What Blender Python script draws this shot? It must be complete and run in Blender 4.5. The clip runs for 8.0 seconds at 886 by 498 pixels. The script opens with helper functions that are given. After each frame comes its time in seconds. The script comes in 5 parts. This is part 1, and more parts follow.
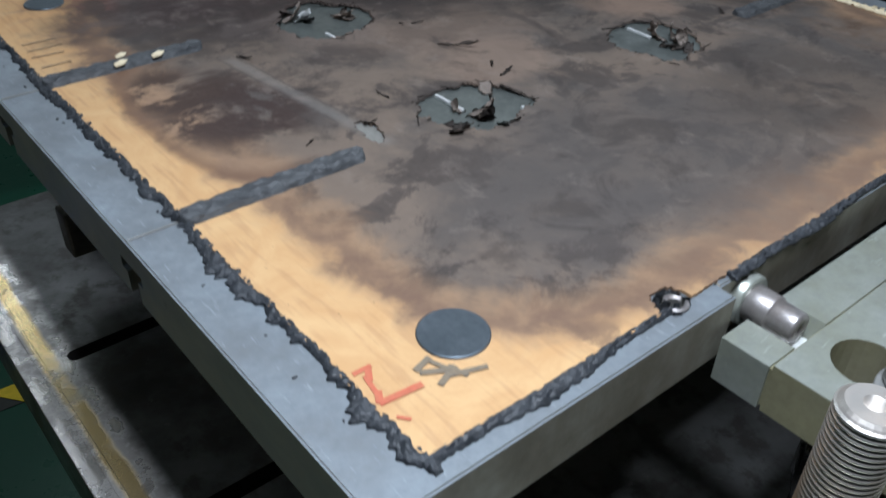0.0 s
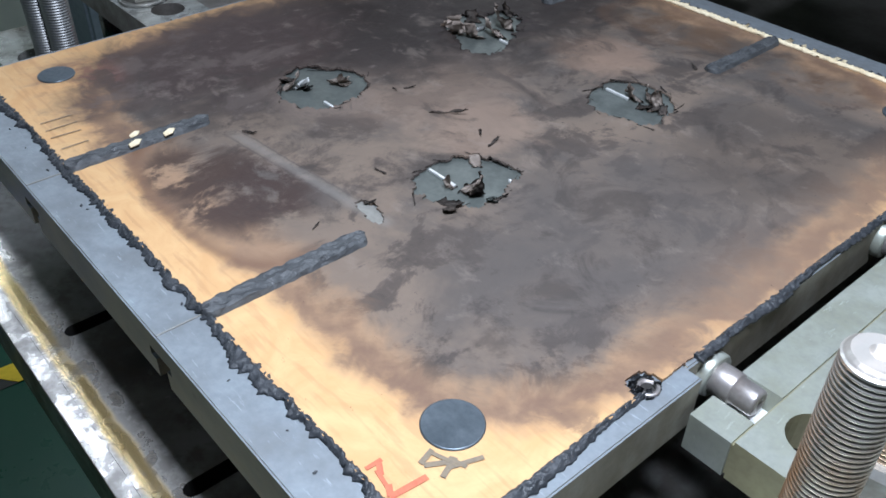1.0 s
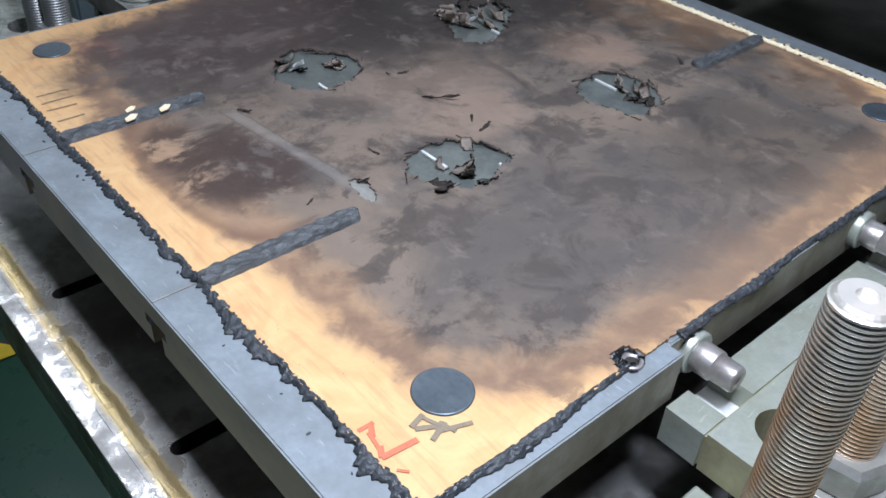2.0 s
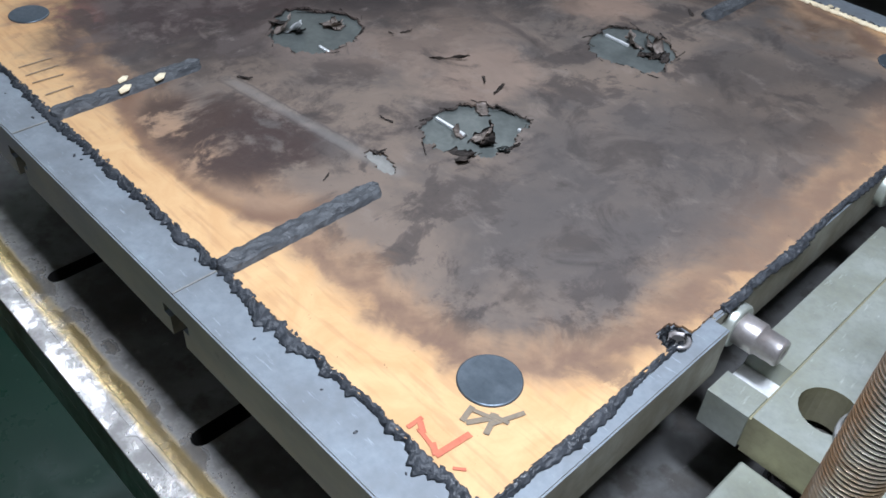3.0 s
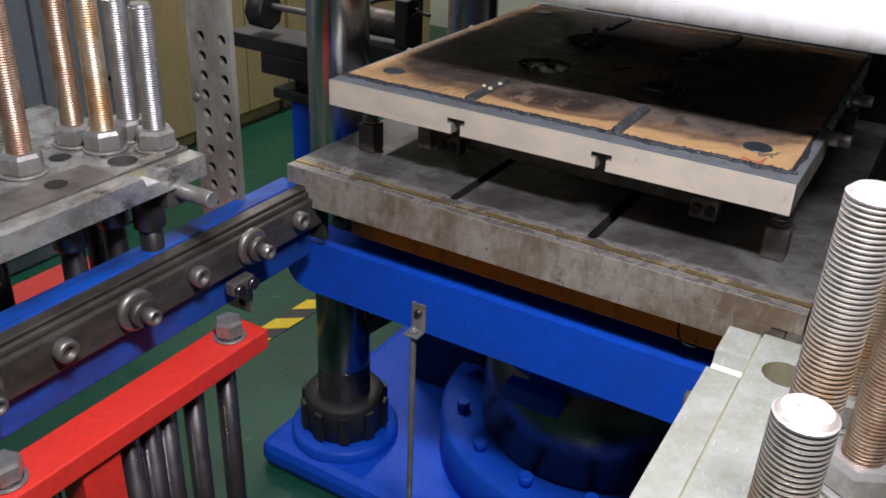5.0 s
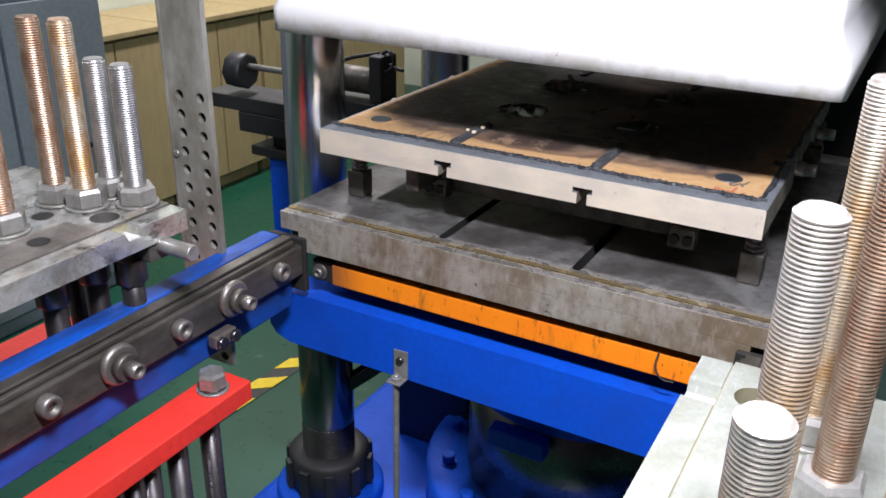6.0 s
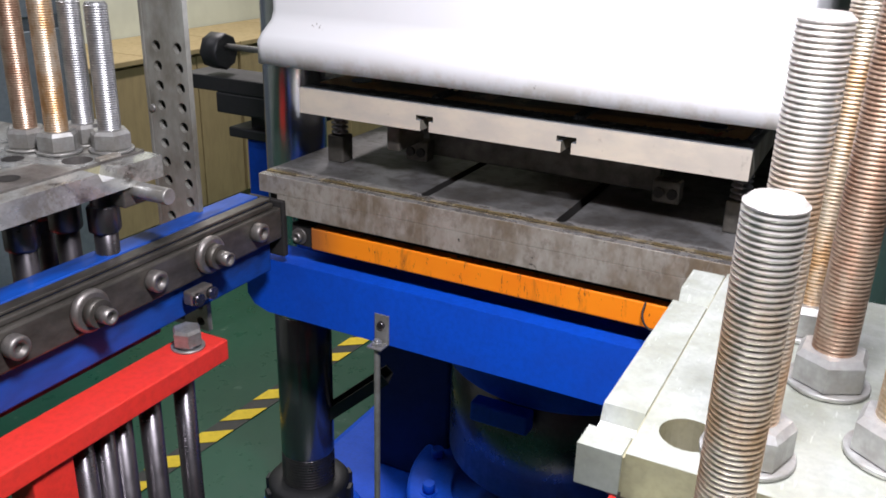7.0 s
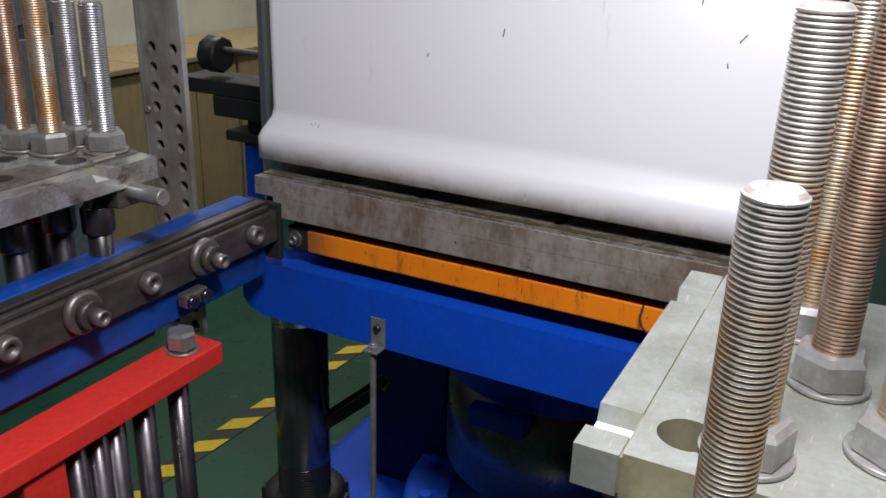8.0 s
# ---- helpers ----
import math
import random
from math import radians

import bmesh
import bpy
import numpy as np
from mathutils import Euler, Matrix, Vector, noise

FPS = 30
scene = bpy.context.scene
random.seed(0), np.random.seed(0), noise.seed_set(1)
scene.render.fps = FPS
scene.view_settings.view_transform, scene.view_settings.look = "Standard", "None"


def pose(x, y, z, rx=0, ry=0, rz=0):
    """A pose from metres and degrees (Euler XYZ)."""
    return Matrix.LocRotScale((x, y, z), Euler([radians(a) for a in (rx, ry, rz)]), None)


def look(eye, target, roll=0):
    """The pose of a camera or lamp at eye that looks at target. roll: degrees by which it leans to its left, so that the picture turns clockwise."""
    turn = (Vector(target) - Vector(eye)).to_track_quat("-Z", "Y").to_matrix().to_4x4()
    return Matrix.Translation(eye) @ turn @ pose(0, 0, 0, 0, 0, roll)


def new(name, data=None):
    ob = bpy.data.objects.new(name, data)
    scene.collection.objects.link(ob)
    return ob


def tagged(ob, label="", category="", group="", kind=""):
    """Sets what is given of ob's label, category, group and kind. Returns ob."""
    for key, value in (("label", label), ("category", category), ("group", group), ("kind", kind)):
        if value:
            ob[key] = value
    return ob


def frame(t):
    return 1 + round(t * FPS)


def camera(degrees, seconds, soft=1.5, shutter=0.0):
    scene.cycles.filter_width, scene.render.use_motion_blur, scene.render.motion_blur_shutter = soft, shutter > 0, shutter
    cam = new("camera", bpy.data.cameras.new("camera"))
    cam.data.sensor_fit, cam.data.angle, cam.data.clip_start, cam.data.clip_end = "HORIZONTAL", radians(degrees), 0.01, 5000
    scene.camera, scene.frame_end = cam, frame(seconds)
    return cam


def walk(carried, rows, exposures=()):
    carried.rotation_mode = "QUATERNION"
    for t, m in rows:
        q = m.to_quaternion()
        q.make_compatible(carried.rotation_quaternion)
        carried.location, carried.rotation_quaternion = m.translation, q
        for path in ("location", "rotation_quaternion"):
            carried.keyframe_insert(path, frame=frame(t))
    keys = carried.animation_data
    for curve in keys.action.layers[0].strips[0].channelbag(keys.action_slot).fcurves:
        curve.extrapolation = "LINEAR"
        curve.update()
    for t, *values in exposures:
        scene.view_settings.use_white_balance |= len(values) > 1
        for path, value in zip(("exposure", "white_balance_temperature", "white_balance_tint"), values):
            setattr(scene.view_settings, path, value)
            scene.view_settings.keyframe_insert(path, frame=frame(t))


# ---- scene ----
cam = camera(54.25, 8.0, soft=1.6, shutter=0.4)
PATH = [
    (0.0, 0.1502, -0.1040, 0.3425, 50.51, -35.92, -1.49),
    (0.5, 0.1429, -0.1031, 0.3418, 49.90, -36.89, -0.77),
    (1.0, 0.1483, -0.1093, 0.3376, 49.24, -37.62, -0.92),
    (1.5, 0.1604, -0.1128, 0.3326, 48.99, -37.75, -1.38),
    (1.7, 0.1631, -0.1237, 0.3272, 49.54, -37.07, -2.45),
    (2.8, 0.1163, -0.1309, 0.3209, 46.55, -40.43, -3.08),
    (3.0, 0.1088, -0.1351, 0.3228, 46.03, -41.18, -3.16),
    (3.5, 0.1116, -0.1365, 0.3385, 42.99, -38.36, -4.05),
    (3.7, 0.1096, -0.1401, 0.3358, 40.24, -35.61, -4.46),
    (4.0, 0.1055, -0.1523, 0.3436, 35.81, -32.35, -3.96),
    (4.2, 0.0988, -0.1579, 0.3386, 33.93, -31.00, -3.46),
    (5.3, 0.1008, -0.1628, 0.3378, 30.72, -26.53, -1.85),
    (5.5, 0.1062, -0.1609, 0.3423, 30.36, -25.77, -1.59),
    (6.0, 0.1142, -0.1811, 0.3465, 29.17, -23.90, -1.04),
    (6.5, 0.1146, -0.1942, 0.3472, 28.32, -22.48, -1.13),
    (7.0, 0.1200, -0.2004, 0.3463, 27.74, -21.65, -1.49),
    (7.5, 0.1233, -0.1955, 0.3461, 27.32, -21.47, -1.45),
    (8.0, 0.1200, -0.1953, 0.3478, 27.67, -21.16, -1.62),
]
EXPOSURES = [(0.0, -0.4, 5750, 9), (0.5, 0.03, 5650, 9), (1.0, 0.27, 5650, 11), (1.7, 0.3, 5700, 12), (3.0, 0.2, 5700, 12), (3.5, 0.14, 5750, 14), (4.2, 0.5, 6700, 24), (5.3, 1.2, 6400, 21), (5.6, 1.55, 6300, 20), (6.5, 1.25, 6350, 22), (7.2, 0.95, 6400, 21), (8.0, 0.28, 6450, 20)]
walk(cam, [(t, pose(x, y, z, 90 + pitch, roll, yaw)) for t, x, y, z, yaw, pitch, roll in PATH], EXPOSURES)

# ---- world and light ----
world = bpy.data.worlds.new("room_air")
scene.world = world
world.use_nodes = True
world.node_tree.nodes["Background"].inputs[0].default_value = (0.8, 0.9, 1.0, 1)
world.node_tree.nodes["Background"].inputs[1].default_value = 0.055


def unseen_lamp(x, y, z, sx, sy, watts, colour, target=None):
    data = bpy.data.lights.new("unseen_lamp", "AREA")
    data.shape, data.size, data.size_y, data.energy, data.color = "RECTANGLE", sx, sy, watts, colour
    ob = new("unseen_lamp", data)
    ob.matrix_world = look((x, y, z), target) if target else pose(x, y, z)


# Unseen near lamp over the work area, well below the ceiling.
unseen_lamp(0.11, 0.03, 0.82, 0.26, 0.10, 13.5, (0.95, 0.98, 1.0))
# Added front fill for the hood and orange board, with no fixture.
unseen_lamp(-0.20, -0.90, 1.86, 1.2, 0.14, 3, (0.93, 0.98, 1.0))
# Unseen lamp, placed where the bed's lip mirrors it as a glint.
unseen_lamp(-1.95, 0.30, 1.62, 1.3, 0.12, 5.5, (0.95, 0.98, 1.0))
# Added lamp that brightens the back wall and cupboards.
unseen_lamp(-1.6, 2.2, 1.86, 0.14, 1.2, 26, (1.0, 0.98, 0.92))


# ---- materials ----
class Nodes:
    """A small wrapper that builds node materials."""

    def __init__(self, name):
        self.mat = bpy.data.materials.new(name)
        self.mat.use_nodes = True
        self.tree = self.mat.node_tree
        self.bsdf = self.tree.nodes["Principled BSDF"]
        self.pos = self.tree.nodes.new("ShaderNodeTexCoord").outputs["Object"]

    def put(self, socket, value):
        if isinstance(value, bpy.types.NodeSocket):
            self.tree.links.new(value, socket)
        elif isinstance(value, tuple) and len(value) == 3 and socket.type == "RGBA":
            socket.default_value = (*value, 1)
        else:
            socket.default_value = value

    def math(self, op, a, b=0.0, c=0.0, clamp=False):
        n = self.tree.nodes.new("ShaderNodeMath")
        n.operation, n.use_clamp = op, clamp
        for i, v in enumerate((a, b, c)):
            self.put(n.inputs[i], v)
        return n.outputs[0]

    def step(self, v, lo, hi, a=0.0, b=1.0):
        n = self.tree.nodes.new("ShaderNodeMapRange")
        n.interpolation_type = "SMOOTHSTEP"
        for i, w in enumerate((v, lo, hi, a, b)):
            self.put(n.inputs[i], w)
        return n.outputs[0]

    def noise(self, scale, detail=4.0, rough=0.55, stretch=(1, 1, 1), shift=(0, 0, 0), warp=0.0):
        m = self.tree.nodes.new("ShaderNodeMapping")
        m.inputs["Scale"].default_value, m.inputs["Location"].default_value = stretch, shift
        self.put(m.inputs[0], self.pos)
        n = self.tree.nodes.new("ShaderNodeTexNoise")
        n.inputs["Scale"].default_value, n.inputs["Detail"].default_value = scale, detail
        n.inputs["Roughness"].default_value, n.inputs["Distortion"].default_value = rough, warp
        self.put(n.inputs["Vector"], m.outputs[0])
        return n.outputs["Fac"]

    def mix(self, fac, a, b, blend="MIX"):
        n = self.tree.nodes.new("ShaderNodeMix")
        n.data_type, n.blend_type = "RGBA", blend
        self.put(n.inputs[0], fac), self.put(n.inputs[6], a), self.put(n.inputs[7], b)
        return n.outputs[2]

    def xyz(self):
        n = self.tree.nodes.new("ShaderNodeSeparateXYZ")
        self.put(n.inputs[0], self.pos)
        return n.outputs

    def bump(self, height, strength, distance=0.001):
        n = self.tree.nodes.new("ShaderNodeBump")
        n.inputs["Strength"].default_value, n.inputs["Distance"].default_value = strength, distance
        self.put(n.inputs["Height"], height)
        self.put(self.bsdf.inputs["Normal"], n.outputs[0])

    def done(self, colour, rough, metal=0.0, coat=0.0):
        self.put(self.bsdf.inputs["Base Color"], colour)
        self.put(self.bsdf.inputs["Roughness"], rough)
        self.put(self.bsdf.inputs["Metallic"], metal)
        self.bsdf.inputs["Coat Weight"].default_value = coat
        return self.mat


def worn(name, base, dirt, rough, metal=0.0, scale=9.0, amount=0.5, bump=0.15, grain=160.0, scratches=None, coat=0.0, stretch=(1, 1, 1), spec=0.5):
    """Paint or metal with stains at a large scale and grain at a small one."""
    n = Nodes(name)
    big = n.step(n.noise(scale, 5, 0.6, stretch), 0.5 - amount * 0.35, 0.75)
    fine = n.noise(grain, 3, 0.6, stretch)
    col = n.mix(n.math("MULTIPLY", big, amount), base, dirt)
    col = n.mix(n.step(fine, 0.35, 0.75, 0.0, 0.35), col, tuple(c * 0.55 for c in base))
    if scratches:
        lines = n.noise(60, 3, 0.6, scratches)
        col = n.mix(n.step(lines, 0.62, 0.72, 0.0, 0.4), col, tuple(min(1.0, c * 1.5) for c in base))
    n.bump(n.math("ADD", fine, n.math("MULTIPLY", big, 0.6)), bump)
    n.bsdf.inputs["Specular IOR Level"].default_value = spec
    return n.done(col, n.math("ADD", n.step(big, 0.0, 1.0, rough, rough + 0.2), n.math("MULTIPLY", fine, 0.08)), metal, coat)


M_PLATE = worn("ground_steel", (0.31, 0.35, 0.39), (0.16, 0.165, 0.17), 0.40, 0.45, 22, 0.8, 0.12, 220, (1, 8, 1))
M_PLATED = worn("olive_plated_steel", (0.47, 0.50, 0.465), (0.29, 0.30, 0.23), 0.27, 0.55, 24, 0.9, 0.1, 240, (5, 1, 1))
M_ZINC = worn("zinc", (0.50, 0.505, 0.50), (0.22, 0.205, 0.17), 0.27, 0.65, 40, 0.9, 0.1, 300)
M_CHROMATE = worn("yellowed_plating", (0.40, 0.37, 0.22), (0.25, 0.24, 0.17), 0.34, 0.45, 20, 0.9, 0.1, 240)
M_BLUEWORN = worn("scuffed_blue_paint", (0.004, 0.10, 0.56), (0.010, 0.016, 0.04), 0.34, 0.0, 16, 0.95, 0.1, 150, stretch=(1.5, 0.4, 1), spec=0.35)
M_OILSIDE = worn("oily_plate_side", (0.36, 0.345, 0.29), (0.16, 0.14, 0.10), 0.42, 0.35, 26, 1.0, 0.15, 200)
M_PIN = worn("worn_pin_steel", (0.50, 0.48, 0.48), (0.26, 0.22, 0.20), 0.27, 0.75, 60, 0.8, 0.15, 300)
M_POST = worn("mottled_post_steel", (0.52, 0.53, 0.49), (0.15, 0.135, 0.10), 0.28, 0.4, 22, 1.0, 0.15, 200, stretch=(1, 1, 0.45))
M_OILSTEEL = worn("oily_bolt_steel", (0.36, 0.34, 0.32), (0.12, 0.105, 0.09), 0.28, 0.75, 30, 0.8, 0.12, 240)
M_CHROME = worn("chromed_column", (0.62, 0.63, 0.66), (0.4, 0.4, 0.42), 0.17, 0.95, 6, 0.3, 0.02, 90, stretch=(1, 1, 0.2))
M_DARKROD = worn("oily_dark_rod", (0.16, 0.15, 0.16), (0.08, 0.07, 0.07), 0.22, 0.9, 9, 0.5, 0.05, 150)
M_SHAFT = worn("oily_shaded_shaft", (0.17, 0.165, 0.175), (0.07, 0.06, 0.065), 0.16, 0.85, 7, 0.7, 0.03, 120, stretch=(1, 1, 0.25))
M_NAVY = worn("dark_navy_paint", (0.003, 0.014, 0.075), (0.004, 0.008, 0.03), 0.45, 0.0, 9, 0.5, 0.06, 120, spec=0.3)
M_RAIL = worn("greasy_rail_steel", (0.20, 0.185, 0.16), (0.04, 0.036, 0.03), 0.33, 0.6, 24, 1.0, 0.2, 160, stretch=(1, 0.5, 1))
M_BLUE = worn("blue_paint", (0.002, 0.080, 0.60), (0.002, 0.045, 0.34), 0.42, 0.0, 9, 0.5, 0.06, 120, spec=0.25)
M_RED = worn("red_paint", (0.80, 0.04, 0.025), (0.62, 0.03, 0.02), 0.42, 0.0, 10, 0.5, 0.06, 120)
M_BLACK = worn("black_paint", (0.011, 0.012, 0.014), (0.022, 0.021, 0.02), 0.45, 0.0, 8, 0.5, 0.08, 120)
M_DARK = worn("sooty_shaded_iron", (0.02, 0.019, 0.018), (0.035, 0.03, 0.026), 0.6, 0.2, 8, 0.6, 0.15, 120)
M_WALL = worn("pale_green_wall", (0.66, 0.71, 0.60), (0.60, 0.65, 0.55), 0.8, 0.0, 2, 0.4, 0.03, 5)
# Unseen walls and ceiling, coloured dark to cut bounce light.
M_UNSEEN_WALL = worn("unseen_dark_wall", (0.14, 0.15, 0.145), (0.10, 0.105, 0.10), 0.8, 0.0, 2, 0.4, 0.05, 60)
M_CEIL = worn("unseen_dark_ceiling", (0.30, 0.30, 0.29), (0.24, 0.24, 0.23), 0.85, 0.0, 2, 0.4, 0.05, 60)
M_WOOD = worn("beige_cabinet_board", (0.44, 0.345, 0.175), (0.34, 0.26, 0.13), 0.55, 0.0, 3, 0.5, 0.05, 50, stretch=(1, 1, 0.2))
M_GREY = worn("blue_grey_cabinet", (0.24, 0.29, 0.33), (0.18, 0.21, 0.24), 0.45, 0.1, 3, 0.4, 0.04, 80)
M_RUBBER = worn("torn_black_rubber", (0.026, 0.029, 0.034), (0.065, 0.070, 0.080), 0.32, 0.0, 90, 0.6, 1.0, 420)
M_RUBBERSTRIP = worn("moulded_black_rubber", (0.035, 0.037, 0.042), (0.10, 0.105, 0.11), 0.4, 0.0, 110, 0.8, 1.0, 420, stretch=(1, 0.5, 1))
M_DISC = worn("blued_steel_disc", (0.11, 0.135, 0.16), (0.2, 0.22, 0.24), 0.34, 0.75, 40, 0.5, 0.08, 300)
M_ASH = worn("charred_and_shade_paper", (0.045, 0.038, 0.034), (0.16, 0.12, 0.095), 0.75, 0.0, 50, 0.6, 0.4, 300)
M_PAPER = worn("scorched_tan_paper", (0.40, 0.335, 0.29), (0.20, 0.16, 0.135), 0.7, 0.0, 40, 0.6, 0.3, 300)
M_GREYSHIM = worn("grey_base_shim", (0.15, 0.165, 0.155), (0.065, 0.072, 0.068), 0.32, 0.35, 40, 0.7, 0.1, 260)
M_SMEAR = worn("pale_glue_skin", (0.25, 0.245, 0.225), (0.16, 0.145, 0.13), 0.4, 0.1, 60, 0.6, 0.2, 300)
M_SILVER = worn("bright_silver", (0.85, 0.86, 0.86), (0.6, 0.6, 0.6), 0.25, 0.45, 30, 0.4, 0.05, 260)
M_REDINK = worn("red_marker_ink", (0.50, 0.11, 0.06), (0.52, 0.25, 0.13), 0.6, 0.0, 90, 0.6, 0.0, 400)
M_GREYINK = worn("grey_marker_ink", (0.16, 0.14, 0.11), (0.28, 0.2, 0.12), 0.6, 0.0, 120, 0.8, 0.0, 400)
M_LINE = worn("pale_grey_line_paint", (0.55, 0.60, 0.62), (0.36, 0.42, 0.42), 0.5, 0.0, 14, 0.5, 0.02, 80)
M_YELLOW = worn("worn_yellow_paint", (0.80, 0.60, 0.02), (0.55, 0.42, 0.03), 0.6, 0.0, 14, 0.5, 0.02, 80)
M_STRIPEBLK = worn("worn_black_paint", (0.03, 0.03, 0.03), (0.05, 0.07, 0.05), 0.5, 0.0, 14, 0.6, 0.02, 80)
M_CREAM = worn("cream_edge_crust", (0.85, 0.74, 0.52), (0.66, 0.50, 0.28), 0.7, 0.0, 80, 0.5, 0.3, 300)


def thread_steel(name, bright, stain, groove, metal, tip=9.0):
    """Threaded bar: bright worn crests with bronze stains, darker grooves, a bare end above the height tip."""
    n = Nodes(name)
    info = n.tree.nodes.new("ShaderNodeObjectInfo")
    add = n.tree.nodes.new("ShaderNodeVectorMath")
    add.operation = "ADD"
    x, y, z = n.xyz()
    radius = n.math("SQRT", n.math("ADD", n.math("MULTIPLY", x, x), n.math("MULTIPLY", y, y)))
    n.put(add.inputs[0], n.pos), n.put(add.inputs[1], info.outputs["Random"])
    n.pos = add.outputs[0]
    blot, fine = n.noise(42, 5, 0.7, (1, 1, 0.45)), n.noise(300, 3, 0.65, (0.6, 0.6, 1.6))
    col = n.mix(n.step(blot, 0.34, 0.66), bright, stain)
    col = n.mix(n.step(fine, 0.55, 0.72, 0.0, 0.22), col, tuple(c * 0.6 for c in stain))
    # Bare silver end; the overhead lamp's brightness is painted into it too.
    col = n.mix(n.step(z, tip, tip + 0.07, 0.0, 0.75), col, (0.80, 0.79, 0.77))
    col = n.mix(n.step(radius, 0.0115, 0.0126, n.step(z, tip + 0.02, tip + 0.05, 0.3, 0.2), 0.0), col, groove)
    n.bump(fine, 0.03)
    return n.done(col, n.step(blot, 0.4, 0.6, 0.34, 0.46), metal)


M_NEAR = thread_steel("bronzed_bright_thread", (0.92, 0.84, 0.74), (0.64, 0.43, 0.26), (0.20, 0.13, 0.08), 0.8, 0.125)
M_BRASSY = thread_steel("golden_thread", (0.80, 0.70, 0.56), (0.52, 0.30, 0.13), (0.20, 0.12, 0.06), 0.85, 0.19)
M_RUSTY = thread_steel("browned_thread", (0.60, 0.46, 0.35), (0.34, 0.19, 0.12), (0.12, 0.07, 0.045), 0.82)
M_ZINCROD = thread_steel("zinc_thread", (0.60, 0.60, 0.60), (0.33, 0.33, 0.335), (0.10, 0.12, 0.115), 0.9)


def rack_steel():
    """Worn plated rack steel: oil smears, rust-brown blooms, rubbed bright patches."""
    n = Nodes("worn_grey_steel")
    big, mid, fine = n.noise(11, 6, 0.65, warp=0.6), n.noise(34, 6, 0.7, (1, 0.6, 1), warp=0.4), n.noise(220, 3, 0.6)
    col = n.mix(n.step(mid, 0.40, 0.62), (0.50, 0.51, 0.485), (0.28, 0.28, 0.26))
    col = n.mix(n.step(big, 0.50, 0.66, 0.0, 0.75), col, (0.17, 0.135, 0.085))
    col = n.mix(n.step(n.noise(16, 6, 0.7, shift=(3, 7, 0), warp=0.8), 0.54, 0.66, 0.0, 0.85), col, (0.07, 0.06, 0.05))
    col = n.mix(n.step(n.noise(90, 5, 0.75, shift=(1, 2, 5)), 0.60, 0.68, 0.0, 0.6), col, (0.66, 0.66, 0.63))
    n.bump(n.math("ADD", fine, mid), 0.12)
    return n.done(col, n.step(big, 0.35, 0.65, 0.20, 0.42), 0.6)


M_RACK_OLD = rack_steel()


def front_steel():
    """The plate's upright faces: ground steel, paler and warmer than its top."""
    n = Nodes("pale_warm_steel")
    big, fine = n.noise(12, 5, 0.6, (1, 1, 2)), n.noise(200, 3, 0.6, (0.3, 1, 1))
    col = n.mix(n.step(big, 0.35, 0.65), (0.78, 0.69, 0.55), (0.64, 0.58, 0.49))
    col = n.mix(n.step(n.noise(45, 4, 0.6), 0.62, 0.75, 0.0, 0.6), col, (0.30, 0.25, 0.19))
    n.bump(fine, 0.1)
    return n.done(col, n.step(fine, 0.3, 0.7, 0.4, 0.55), 0.3)


def bed_steel():
    """Worn dark platen steel, brassy oil stain along the groove, front glare painted in."""
    n = Nodes("oiled_platen_steel")
    x, y, z = n.xyz()
    big, mid, fine = n.noise(7, 5, 0.65), n.noise(40, 4, 0.65), n.noise(240, 3, 0.6, (4, 0.6, 1))
    col = n.mix(n.step(big, 0.38, 0.68), (0.19, 0.19, 0.187), (0.06, 0.056, 0.052))
    col = n.mix(n.step(mid, 0.47, 0.64, 0.0, 0.75), col, (0.075, 0.068, 0.06))
    # Real wear, brightened by painted glare up to the plate's shadow edge.
    worn_glare = n.math("MULTIPLY", n.step(n.math("MULTIPLY_ADD", n.noise(25, 4), 0.02, y), 0.0, 0.014, 1.0, 0.0), n.step(mid, 0.35, 0.6, 1.0, 0.35))
    col = n.mix(n.math("MULTIPLY", worn_glare, 0.9), col, (0.76, 0.72, 0.68))
    band = n.step(n.math("ABSOLUTE", n.math("ADD", y, n.math("MULTIPLY_ADD", n.noise(30, 3), 0.006, 0.0165))), 0.003, 0.0085, 1.0, 0.0)
    band = n.math("MULTIPLY", band, n.step(n.noise(14, 4, 0.6), 0.30, 0.5))
    # Brassy stain, its colour lifted to gold for the glint.
    col = n.mix(n.math("MULTIPLY", band, 0.85), col, (0.88, 0.66, 0.30))
    chips = n.step(n.noise(70, 4, 0.7, shift=(3, 1, 0)), 0.63, 0.7, 0.0, 0.8)
    col = n.mix(n.math("MULTIPLY", chips, n.step(y, -0.03, 0.0, 1.0, 0.15)), col, (0.62, 0.6, 0.56))
    n.bump(n.math("ADD", mid, fine), 0.25)
    bare = n.math("MAXIMUM", worn_glare, band)
    return n.done(col, n.step(bare, 0.0, 1.0, n.step(mid, 0.3, 0.7, 0.31, 0.42), n.step(mid, 0.3, 0.7, 0.2, 0.28)), n.step(bare, 0.0, 1.0, 0.35, 0.88))


